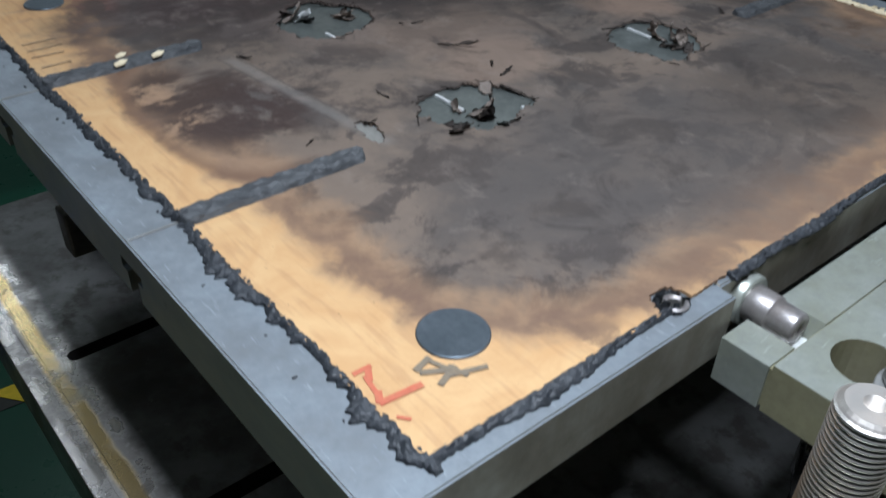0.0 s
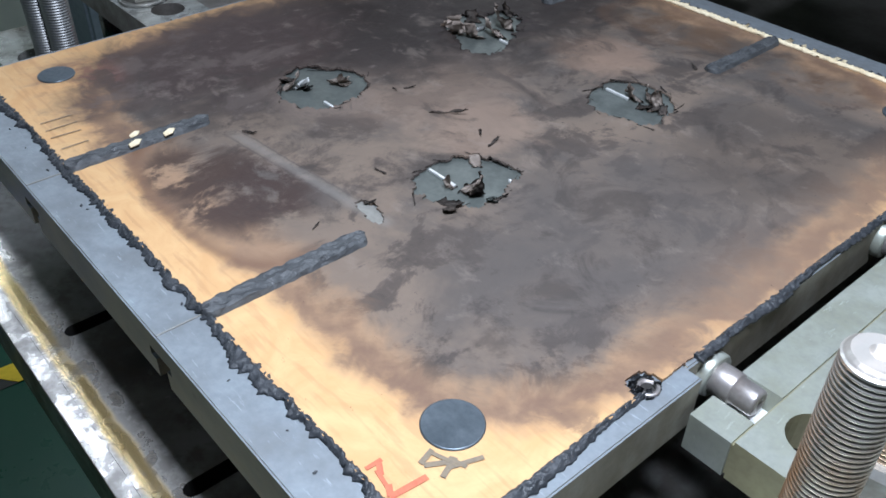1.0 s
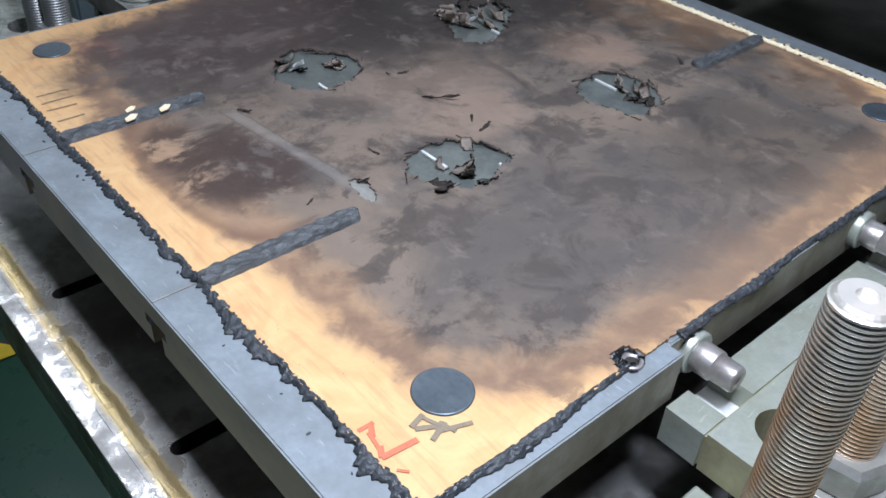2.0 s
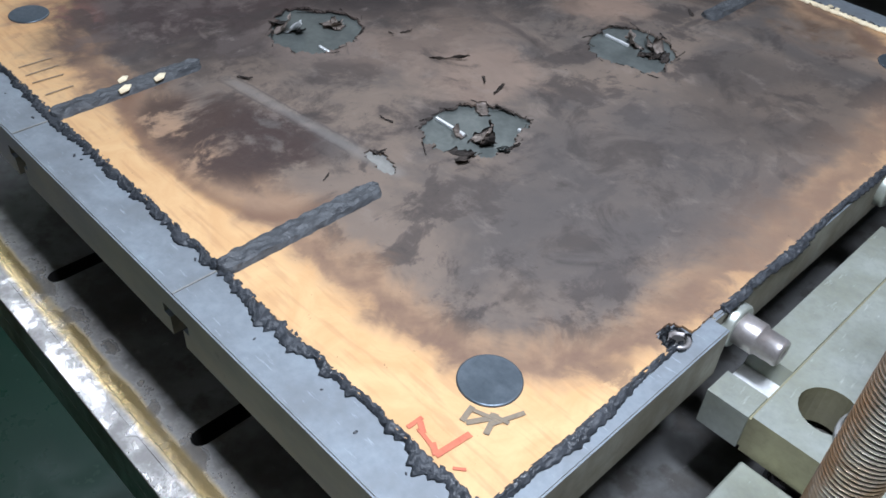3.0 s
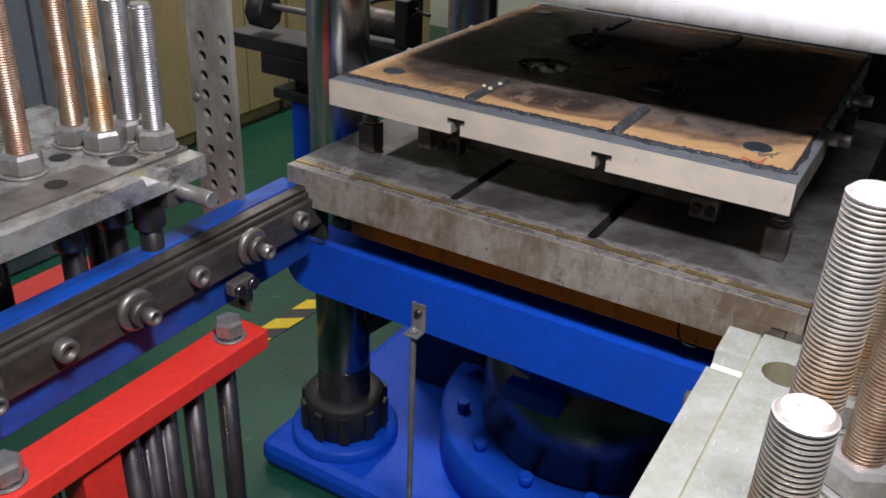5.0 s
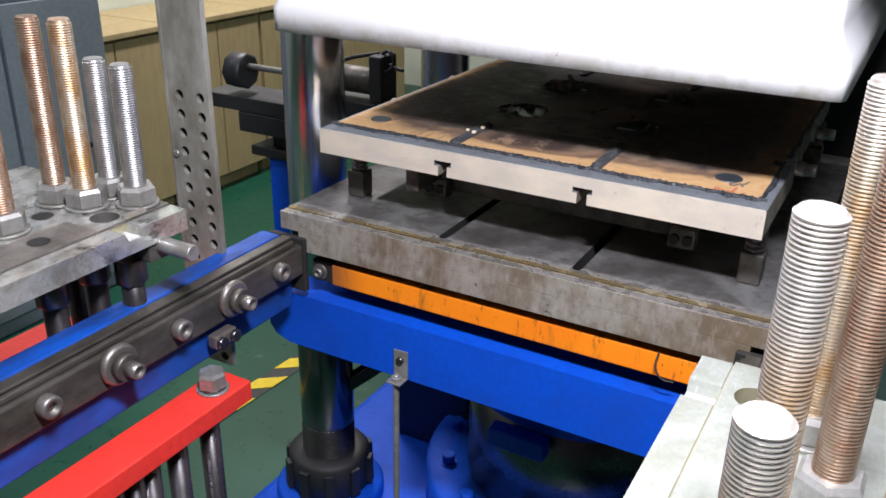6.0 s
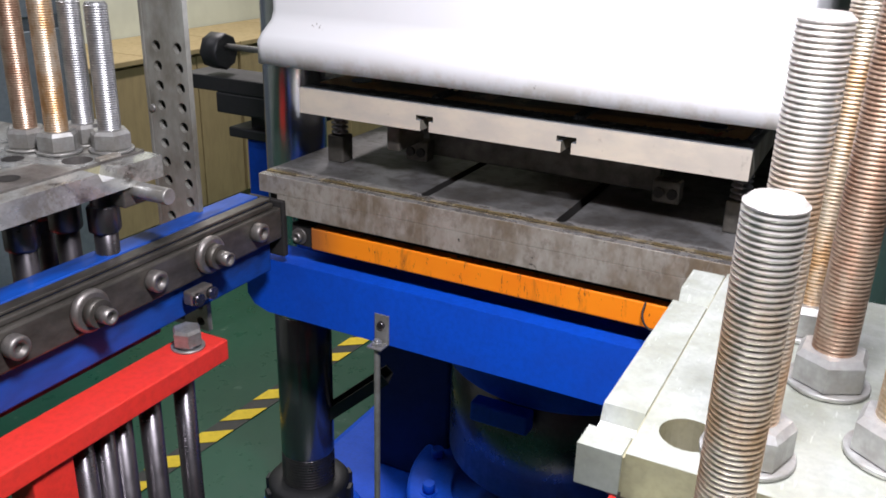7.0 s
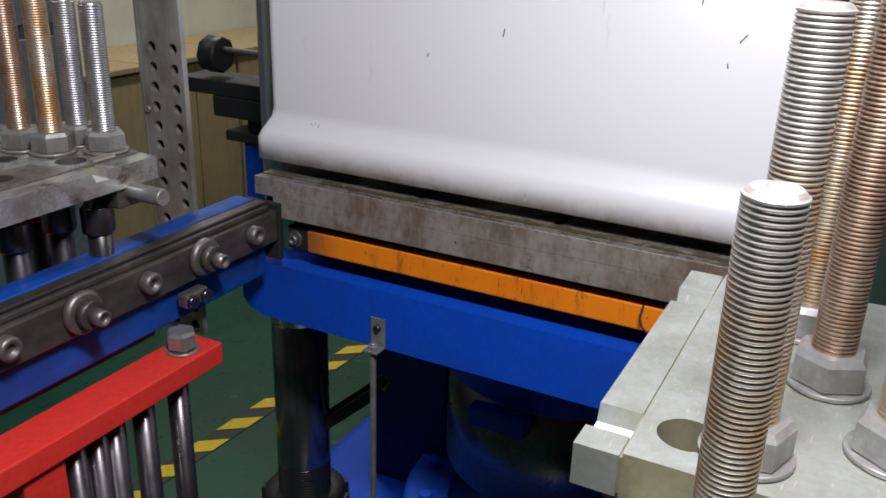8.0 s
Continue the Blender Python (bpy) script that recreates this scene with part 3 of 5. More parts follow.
def steel_locker(x, y0, y1, top):
    root = thing("steel_cabinet", "blue-grey painted steel cabinet with recessed handles", "cabinet", (x, y0, FLOOR))
    w, h = y1 - y0, top - FLOOR
    part("body", boxes((-0.4, -0.012, 0, w, 0.0, h), bevel=0.003), M_GREY, root)
    n = 3
    for i in range(n):
        for k, (z0, z1) in enumerate(((0.05, h * 0.48), (h * 0.5, h - 0.03))):
            door = part("door", boxes((-0.011, 0.004, i * w / n + 0.006, (i + 1) * w / n - 0.006, z0, z1), bevel=0.002), M_GREY, root)
            yy, zz = (i + 0.78) * w / n, (z0 + z1) / 2
            part("handle", boxes((0.004, 0.010, yy - 0.012, yy + 0.012, zz - 0.04, zz + 0.04), bevel=0.004), M_ZINC, door)
            part("lock", lathe([(0.008, 0.0), (0.008, 0.006)], 12, "X", (0.004, yy - 0.035, zz)), M_BLACK, door)


hazard_line()
solid("floor_line", boxes((-2.5, -0.62, 0.180, 0.202, FLOOR + 0.0005, FLOOR + 0.0012)), M_LINE, "thin pale grey line painted on the floor", "floor marking", "structure")
for a, b in ((1.55, 2.02), (2.03, 2.5), (2.51, 2.98), (2.99, 3.6)):
    cupboard(a, b, -0.17)
steel_locker(-1.9, 0.55, 1.50, 0.95)


# ---- the fixed press frame ----
PRESS = thing("hydraulic_press", "tall four-column hydraulic press with a blue cast base", "press", (-0.30, 1.15, FLOOR))


def column(x, y):
    shaft = part("column", lathe([(0.049, 0.5205), (0.050, 0.5225), (0.050, 2.05), (0.049, 2.052)], 48, at=(x, y, 0)), M_CHROME, PRESS, "polished chromed guide column")
    # Same column below the table; the table's shade is put into its darker colour.
    part("lower_shaft", lathe([(0.049, 0.2265), (0.050, 0.2285), (0.050, 0.519), (0.049, 0.520)], 48, at=(x, y, 0)), M_SHAFT, shaft, "oily lower shaft, table shade in its dark colour")
    prof = [(0.049, 0.16)]
    for i in range(11):
        prof += [(0.0455, 0.162 + i * 0.006), (0.050, 0.1645 + i * 0.006), (0.050, 0.1660 + i * 0.006)]
    part("thread", lathe(prof + [(0.049, 0.226)], 40, at=(x, y, 0)), M_DARKROD, shaft)
    part("ring_nut", lathe([(0.074, 0.085), (0.078, 0.089), (0.078, 0.155), (0.072, 0.162), (0.055, 0.164)], 40, at=(x, y, 0)), M_BLACK, shaft)
    for i in range(10):
        lug = part("lug", boxes((-0.010, 0.010, 0.074, 0.086, 0.09, 0.15), bevel=0.002), M_BLACK, shaft)
        lug.matrix_local = Matrix.Translation((x, y, 0)) @ Matrix.Rotation(i * math.tau / 10, 4, "Z")


for cx in (-0.438, 0.438):
    for cy in (-0.22, 0.22):
        column(cx, cy)
base = part("base", boxes((-0.56, 0.56, -0.34, 0.36, 0.0, 0.06), bevel=0.02), M_BLUE, PRESS)
for cx in (-0.438, 0.438):
    for cy in (-0.22, 0.22):
        part("boss", lathe([(0.105, 0.03), (0.105, 0.078), (0.099, 0.084), (0.05, 0.084)], 40, at=(cx, cy, 0)), M_BLUE, base)
part("cylinder_flange", lathe([(0.30, 0.03), (0.30, 0.145), (0.292, 0.152), (0.215, 0.152), (0.215, 0.13), (0.05, 0.13)], 64), M_BLUE, base)
for i in range(14):
    a = i * math.tau / 14 + 0.12
    spot = (0.258 * math.cos(a), 0.258 * math.sin(a), 0)
    part("bolt", joined(lathe([(0.017, 0.15), (0.017, 0.154)], 20, at=spot), lathe([(0.012, 0.152), (0.0125, 0.171), (0.011, 0.173)], 18, at=spot)), M_BLUE, base)
part("valve_box", boxes((-0.42, -0.25, 0.0, 0.15, 0.0605, 0.375), bevel=0.006), M_NAVY, PRESS)
channel = part("lever_channel", joined(boxes((-0.075, 0.075, -0.020, 0.020, -0.003, 0.0)), boxes((-0.075, 0.075, -0.020, -0.017, 0.0003, 0.018)), boxes((-0.075, 0.075, 0.017, 0.020, 0.0003, 0.018))), M_BLACK, PRESS)
channel.matrix_local = pose(-0.345, -0.18, 0.345, 0, -40, 18)
tip = part("lever_tip", boxes((-0.0785, -0.0755, -0.019, 0.019, -0.002, 0.017), bevel=0.0005), M_ZINC, PRESS)
tip.matrix_local = pose(-0.345, -0.18, 0.345, 0, -40, 18)
part("crown", boxes((-0.56, 0.56, -0.36, 0.36, 2.06, 2.36), bevel=0.01), M_BLACK, PRESS)
part("dark_backing", boxes((-0.30, 0.42, 0.47, 0.50, 0.3, 2.05)), M_DARK, PRESS)


# ---- the lifting table ----
def ram():
    root = thing("press_ram", "dark oily hydraulic ram under the blue table", "ram", (-0.30, 1.122, -0.316))
    part("piston", lathe([(0.208, -0.37), (0.208, -0.178), (0.205, -0.176)], 64), M_DARKROD, root)
    part("collar", lathe([(0.218, -0.175), (0.222, -0.17), (0.222, -0.003)], 64), M_BLUE, root)
    part("stop_block", boxes((-0.074, 0.024, -0.252, -0.2225, -0.206, -0.172), bevel=0.004), M_BLUE, root)
    return root


def crosshead():
    root = thing("press_table", "blue painted moving press table with an orange insulating board", "press table", (-0.30, 0.722, -0.316))
    bm = bmesh.new()
    pts = [(-0.382, 0.002), (-0.370, -0.013), (-0.345, -0.021), (0.345, -0.021), (0.370, -0.013), (0.382, 0.002), (0.382, 0.066), (-0.382, 0.066)]
    f = [bm.verts.new((x, 0, z)) for x, z in pts]
    b = [bm.verts.new((x, 0.06, z)) for x, z in pts]
    bm.faces.new(f), bm.faces.new(b[::-1])
    for i in range(8):
        bm.faces.new((f[i], f[(i + 1) % 8], b[(i + 1) % 8], b[i]))
    part("front_beam", bm, M_BLUE, root)
    part("deck", boxes((-0.335, 0.335, 0.061, 0.72, 0.0, 0.070), bevel=0.003), M_BLUE, root)
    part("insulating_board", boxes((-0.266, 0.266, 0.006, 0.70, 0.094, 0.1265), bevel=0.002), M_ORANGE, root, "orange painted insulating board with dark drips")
    part("board_bolt", joined(lathe([(0.012, 0.0), (0.012, -0.003)], 24, "Y", (-0.288, 0.010, 0.109)), lathe([(0.008, -0.003), (0.0075, -0.010), (0.004, -0.0105), (0.0035, -0.006)], 20, "Y", (-0.288, 0.010, 0.109))), M_OILSTEEL, root)
    part("board_end", boxes((-0.302, -0.2665, 0.0105, 0.05, 0.094, 0.1265), bevel=0.001), M_DARK, root)
    part("spacer", boxes((-0.30, 0.30, 0.062, 0.70, 0.0705, 0.0935)), M_BLUE, root)
    part("slide_plate", boxes((-0.30, 0.30, 0.022, 0.70, 0.127, 0.1415)), M_DARK, root, "black slide plate set back in the recess")
    wire = bpy.data.curves.new("cable", "CURVE")
    wire.dimensions, wire.bevel_depth, wire.bevel_resolution = "3D", 0.0013, 2
    line = wire.splines.new("BEZIER")
    line.bezier_points.add(3)
    for p, co in zip(line.bezier_points, ((0.213, 0.004, 0.128), (0.213, -0.004, 0.112), (0.222, -0.006, 0.100), (0.236, -0.004, 0.098))):
        p.co, p.handle_left_type, p.handle_right_type = co, "AUTO", "AUTO"
    wire.materials.append(M_BLACK)
    part("cable", wire, None, root)
    tab = part("rod_bracket", joined(boxes((-0.1556, -0.1325, -0.003, -0.0004, -0.020, 0.025), bevel=0.0008), boxes((-0.1556, -0.1325, -0.024, -0.003, -0.020, -0.017), bevel=0.0008)), M_ZINC, root, "bent zinc bracket")
    part("screw", lathe([(0.006, 0.0), (0.005, -0.004)], 12, "Y", (-0.1445, -0.003, 0.0095)), M_DARKROD, tab)
    part("stop_rod", lathe([(0.0040, -0.33), (0.0045, -0.328), (0.0045, -0.010), (0.004, -0.008)], 16, at=(-0.1445, -0.014, 0)), M_ZINC, root, "thin silver stop rod")
    part("rod_nut", hexagon(0.0080, 0.006, (-0.1445, -0.014, -0.017)), M_ZINC, root)
    return root


def rail(side):
    """The slide rail; side -1 is the one beyond the table, +1 its mirror image."""
    root = thing("slide_rail", "greasy steel slide rail with roller bolts on a " + ("blue" if side < 0 else "dark") + " beam", "rail", (-0.30 + side * 0.312, 0, 0), "slide rails")

    def bx(x0, x1, *r):
        a, b = sorted((x0 * side, x1 * side))
        return (a, b, *r)

    y0, y1 = -0.55, 0.70
    paint = M_BLUEWORN if side < 0 else M_RAIL
    part("blue_beam", boxes(bx(0.004, 0.052, y0, y1, -0.255, -0.1505), bevel=0.003), paint, root)
    part("blue_cap", boxes(bx(0.018, 0.050, y0, y1 - 0.004, -0.150, -0.145), bevel=0.002), paint, root, "scuffed cap strip")
    part("rail_bar", boxes(bx(-0.010, 0.0035, y0, y1 + 0.01, -0.206, -0.160), bevel=0.003), M_RAIL, root)
    part("guide_strip", boxes(bx(-0.004, 0.0035, y0, y1, -0.1594, -0.1515), bevel=0.002), M_RAIL, root)
    part("guide_strip", boxes(bx(0.001, 0.0172, y0, y1, -0.1502, -0.1465), bevel=0.001), M_RAIL, root)
    part("end_plate", boxes(bx(-0.012, 0.05, y1 + 0.0105, y1 + 0.02, -0.235, -0.152), bevel=0.002), M_DARK, root)
    for i, y in enumerate([0.6535 - 0.0938 * k for k in range(11)]):
        zz, ax = -0.1785, -0.0105 * side
        if i % 2:
            r = part("roller_bolt", lathe([(0.024, 0.0), (0.0245, -0.002 * side), (0.0245, -0.006 * side), (0.021, -0.009 * side)], 28, "X", (ax, y, zz)), M_OILSTEEL, root)
            part("nut", lathe([(0.016, -0.009 * side), (0.0155, -0.020 * side)], 20, "X", (ax, y, zz)), M_RAIL, r)
            part("stem", lathe([(0.0095, -0.02 * side), (0.009, -0.036 * side), (0.006, -0.0365 * side), (0.005, -0.032 * side)], 18, "X", (ax, y, zz)), M_OILSTEEL, r)
        else:
            s = part("cap_screw", lathe([(0.0125, 0.0), (0.013, -0.002 * side), (0.013, -0.012 * side), (0.011, -0.014 * side), (0.007, -0.014 * side), (0.006, -0.008 * side)], 20, "X", (ax, y, zz)), M_OILSTEEL, root)
    part("switch_block", boxes(bx(-0.022, -0.0055, 0.515, 0.553, -0.232, -0.2135), bevel=0.003), M_OILSTEEL, root, "small zinc clamp block")
    part("switch_screw", lathe([(0.008, 0.0), (0.008, -0.006 * side)], 16, "X", (-0.0225 * side, 0.522, -0.223)), M_DARKROD, root)
    part("switch_screw", lathe([(0.008, 0.0), (0.008, -0.006 * side)], 16, "X", (-0.0225 * side, 0.546, -0.223)), M_DARKROD, root)
    return root


def red_bar(side):
    root = thing("ejector_bar", "bright red painted steel bar on upright dark rods", "bar", (-0.30 + side * 0.285, 0.5355, -0.276), "red ejector bars")

    def bx(x0, x1, *r):
        a, b = sorted((x0 * side, x1 * side))
        return (a, b, *r)

    part("bar", boxes(bx(-0.028, 0.028, -0.405, 0.0, -0.028, 0.0), bevel=0.002), M_RED, root)
    part("inner_shelf", boxes(bx(0.085, 0.33, -0.30, 0.0, -0.02, 0.0), bevel=0.003), M_RED, root)
    for y in (-0.040, -0.352):
        part("washer", lathe([(0.0205, 0.0), (0.0205, 0.003)], 28, at=(0, y, 0)), M_ZINC, root)
        b = part("bolt_head", hexagon(0.0185, 0.021, (0, y, 0.006), 0.3), M_ZINC, root)
        part("spring_washer", lathe([(0.0165, 0.003), (0.0165, 0.006)], 24, at=(0, y, 0)), M_DARKROD, b)
    for y in (-0.048, -0.105, -0.150, -0.175, -0.205, -0.312, -0.345, -0.388):
        part("rod", lathe([(0.0125, -0.57), (0.0135, -0.568), (0.0135, -0.0285)], 20, at=(0.006 * side, y, 0)), M_DARKROD, root)
    part("web_plate", boxes(bx(-0.020, 0.020, -0.285, -0.235, -0.50, -0.0285), bevel=0.002), M_RED, root)
    return root


def perforated_post():
    root = thing("perforated_post", "upright grey steel post with two rows of bolt holes", "post", (-0.682, 0.6095, -0.319))
    root.rotation_euler.z = math.radians(62.7)
    u0, u1, n, p = -0.036, 0.031, 16, 0.0248
    cells = []
    for i in range(n):
        z0 = i * p
        cells.append((u0, 0.0, z0, z0 + p, (-0.0175, z0 + p / 2, 0.0068)))
        cells.append((0.0, u1, z0, z0 + p, (0.0175, z0 + p / 2, 0.0068)))
    part("perforated_face", punched(cells, -0.008, 0.0, 1, True), M_POST, root)
    part("upper_face", boxes((u0, u1, -0.008, 0.0, n * p, 0.85)), M_POST, root)
    part("side_flange", boxes((u0 - 0.006, u0 - 0.0005, -0.0085, 0.040, 0.0, 0.85), bevel=0.001), M_POST, root)
    # Dark sheet added behind the holes to stand for the shade inside them.
    part("dark_backing", boxes((u0 + 0.004, u1 - 0.005, 0.0008, 0.0024, 0.0, 0.42)), M_DARK, root)
    part("side_block", boxes((u0 - 0.03, u0 - 0.007, 0.0, 0.04, 0.0, 0.12), bevel=0.002), M_BLACK, root)
    part("screw", lathe([(0.005, 0.0), (0.004, -0.003)], 12, "Y", (u0 + 0.004, -0.008, 0.305)), M_ZINC, root)
    return root


def rear_ejector():
    root = thing("rear_ejector", "black rear ejector arm with a small cylinder", "ejector arm", (-0.93, 1.10, -0.03))
    part("shelf", boxes((-0.187, 0.16, -0.03, 0.06, -0.0775, -0.049), bevel=0.002), M_BLACK, root)
    part("end_block", lathe([(0.031, -0.02), (0.035, -0.017), (0.035, 0.017), (0.031, 0.02)], 8, "X", (-0.115, 0, -0.005)), M_BLACK, root)
    part("piston_rod", lathe([(0.006, -0.11), (0.006, 0.20)], 16, "X", (0, 0, 0.005)), M_ZINC, root)
    part("lower_block", boxes((-0.104, 0.12, -0.03, 0.06, -0.118, -0.078), bevel=0.003), M_BLACK, root)
    part("lower_arm", boxes((-0.086, 0.10, -0.02, 0.05, -0.166, -0.146), bevel=0.003), M_BLACK, root)
    part("hanger", boxes((-0.045, -0.01, 0.0, 0.03, -0.146, -0.118)), M_BLACK, root)
    part("bracket_leg", boxes((-0.05, 0.0, -0.01, 0.02, -0.36, -0.167), bevel=0.004), M_BLUE, root)
    part("cylinder", lathe([(0.022, 0.10), (0.024, 0.102), (0.024, 0.198), (0.022, 0.20)], 28, "X", (0, 0, 0.012)), M_RAIL, root, "dark steel air cylinder")
    part("cylinder_head", boxes((0.2005, 0.228, -0.026, 0.026, -0.02, 0.063), bevel=0.004), M_BLACK, root)
    part("cylinder_cap", boxes((0.078, 0.0995, -0.026, 0.026, -0.02, 0.048), bevel=0.004), M_BLACK, root)
    part("cylinder_bed", boxes((0.10, 0.36, -0.03, 0.04, -0.054, -0.022), bevel=0.002), M_BLACK, root)
    for pts in (((0.088, 0, 0.048), (0.115, -0.01, 0.040), (0.165, -0.015, 0.055), (0.208, 0, 0.064)), ((0.214, 0, 0.064), (0.236, -0.01, 0.070), (0.244, -0.012, 0.050), (0.222, -0.02, 0.030)), ((0.226, 0, 0.045), (0.240, -0.01, 0.047), (0.256, -0.015, 0.044), (0.266, -0.015, 0.043))):
        wire = bpy.data.curves.new("hose", "CURVE")
        wire.dimensions, wire.bevel_depth, wire.bevel_resolution = "3D", 0.0035, 2
        line = wire.splines.new("BEZIER")
        line.bezier_points.add(3)
        for p, co in zip(line.bezier_points, pts):
            p.co, p.handle_left_type, p.handle_right_type = co, "AUTO", "AUTO"
        wire.materials.append(M_BLACK)
        part("hose", wire, None, root)
    return root


TABLE += [ram(), crosshead(), rail(-1), rail(1), red_bar(-1), red_bar(1), perforated_post(), rear_ejector()]


# ---- studs ----
def stud_mesh(length, hole=False, r=0.0128, pitch=0.0027):
    prof, z = [(r - 0.0022, 0.0)], 0.0
    while z < length - 0.0045:
        prof += [(r - 0.0009, z + 0.0004), (r, z + pitch * 0.30), (r, z + pitch * 0.70), (r - 0.0009, z + pitch * 0.96)]
        z += pitch
    prof += [(r - 0.0016, length - 0.0012), (r - 0.0028, length)]
    if hole:
        prof += [(0.0042, length + 0.0002), (0.0036, length - 0.013), (0.0005, length - 0.014)]
    bm = lathe(prof, 28)
    for f in bm.faces:
        if f.calc_center_median().z > length - 0.0035:
            f.smooth = False
    return bm


def stud(length, material, at, hole=False, label="", nut_h=0.021, nut_turn=0.2, nut_mat=None):
    root = thing("threaded_stud", label, "threaded stud", at, "clamping studs")
    part("thread", stud_mesh(length, hole), material, root)
    part("washer", lathe([(0.0245, 0.0006), (0.025, 0.001), (0.025, 0.0032), (0.0245, 0.0036)], 32), nut_mat or M_ZINC, root)
    part("nut", hexagon(0.0228, nut_h, (0, 0, 0.004), nut_turn), nut_mat or M_ZINC, root)
    return root


RT = -0.034   # top of the side racks


def rack(side):
    """Side rack that lifts the mould plate by its pins; side +1 stands beside the camera."""
    lab = "olive zinc-plated" if side > 0 else "worn grey"
    root = thing("lifting_rack", lab + " steel rack plate with pin notches on dark posts", "rack plate", (-0.30 + side * 0.30, 0, RT), "lifting racks")
    mat = M_PLATED if side > 0 else M_RACK_OLD

    def bx(x0, x1, *r):
        a, b = sorted((x0 * side, x1 * side))
        return (a, b, *r)

    y0, y1, far = 0.194, (0.478 if side > 0 else 0.501), 0.29
    # ledge in pieces between the two pin notches
    line = [(y0, -0.028), (y1, -0.028), (y1, -0.0022)]
    for yc in (0.423, 0.228):
        line += [(yc + 0.0135, -0.0022), (yc + 0.0085, -0.013), (yc - 0.0085, -0.013), (yc - 0.0135, -0.0022)]
    part("ledge", extruded(line + [(y0, -0.0022)], "x", *sorted((0.004 * side, 0.0293 * side))), mat, root)
    for yc in (0.228, 0.423):
        part("notch_insert", boxes(bx(0.0045, 0.0288, yc - 0.008, yc + 0.008, -0.0128, -0.0118)), M_SILVER, root, "bright worn notch floor")
    # deck with two round clearance holes
    mid = 0.083
    cells = [(0.0312, mid, y0, 0.262, (0.057, 0.229, 0.0165)), (0.0312, mid, 0.262, 0.398, None), (0.0312, mid, 0.398, 0.460, (0.057, 0.429, 0.0165)),
             (0.0312, mid, 0.460, y1, None), (mid, far, y0, y1, None)]
    deck = part("deck", punched(cells, -0.028, 0.0, side), mat, root)
    edge_material(deck, M_CHROMATE if side > 0 else M_OILSTEEL)
    for x, y in ((0.06, 0.23), (0.045, 0.445), (0.075, 0.36), (0.085, 0.425), (0.13, 0.30), (0.14, 0.44), (0.21, 0.23), (0.21, 0.45)):
        post = part("post", lathe([(0.0125, -0.22), (0.0135, -0.218), (0.0135, -0.029)], 24, at=(x * side, y, 0)), M_DARKROD, root)
        part("collar", lathe([(0.0175, -0.085), (0.0185, -0.082), (0.0185, -0.055), (0.0175, -0.053)], 6, at=(x * side, y, 0)), M_DARKROD, post)
    part("seam_strip", boxes(bx(0.0294, 0.0311, y0 + 0.001, y1 - 0.001, -0.026, -0.0035)), M_CHROMATE, root)
    if side < 0:
        part("lower_pin", lathe([(0.0092, -0.01), (0.0096, -0.008), (0.0096, 0.072), (0.0088, 0.074)], 24, "X", (-0.032, 0.462, -0.034)), M_ZINC, root)
        part("pin_bracket", boxes((-0.085, -0.008, 0.444, 0.478, -0.052, -0.0285), bevel=0.002), M_RAIL, root, "dark oily pin bracket")
        part("wedge", extruded([(-0.038, 0.0004), (-0.038, 0.0040), (-0.030, 0.0030), (-0.030, 0.0004)], "y", 0.436, 0.466), M_LIP, root, "bright worn wedge strip")
        for x, y in ((-0.060, 0.345), (-0.118, 0.395), (-0.150, 0.26)):
            part("oil_hole", lathe([(0.0115, 0.0003), (0.012, 0.0006)], 24, at=(x, y, 0)), M_DARK, root)
    return root


def stand():
    """Lower block in front of the camera-side rack."""
    root = thing("rack_stand", "pale olive steel stand block in front of the rack", "stand block", (0, 0, RT))
    part("top_plate", boxes((0.036, 0.29, 0.03, 0.190, -0.058, -0.029), bevel=0.0015), M_PLATED, root)
    part("foot", boxes((0.06, 0.27, 0.06, 0.17, -0.26, -0.0585), bevel=0.003), M_DARK, root)
    return root


def far_stand():
    """Lower slotted arm in front of the worn rack."""
    root = thing("rack_stand", "worn grey steel stand arm with a long slot beside the rack", "stand block", (-0.60, 0, RT))
    cells = [(-0.25, -0.205, 0.088, 0.165, None), (-0.205, -0.135, 0.088, 0.165, (-0.165, 0.125, 0.021)), (-0.135, -0.036, 0.088, 0.165, None)]
    part("top_plate", punched(cells, -0.058, -0.029), M_RACK_OLD, root)
    part("foot", boxes((-0.125, -0.05, 0.095, 0.16, -0.26, -0.0585), bevel=0.003), M_DARK, root)
    return root


TABLE.append(stand())
TABLE.append(far_stand())
TABLE.append(stud(0.19, M_ZINCROD, (-0.692, 0.133, RT - 0.029), False, "bright zinc threaded stud on the slotted arm", 0.021, 0.3))
TABLE.append(stud(0.19, M_ZINCROD, (-0.7195, 0.124, RT - 0.029), False, "bright zinc threaded stud touching its neighbour", 0.0005, 0.3))
RACKS.append(stud(0.034, M_ZINCROD, (-0.697, 0.222, RT), False, "short stud with a nut beside the rack's round hole", 0.021, 0.3))
TABLE.append(stud(0.199, M_NEAR, (0.089, 0.140, RT - 0.029), True, "bronze-stained threaded stud with a centre hole in its end", 0.021, 0.5))
RACKS += [rack(1), rack(-1)]
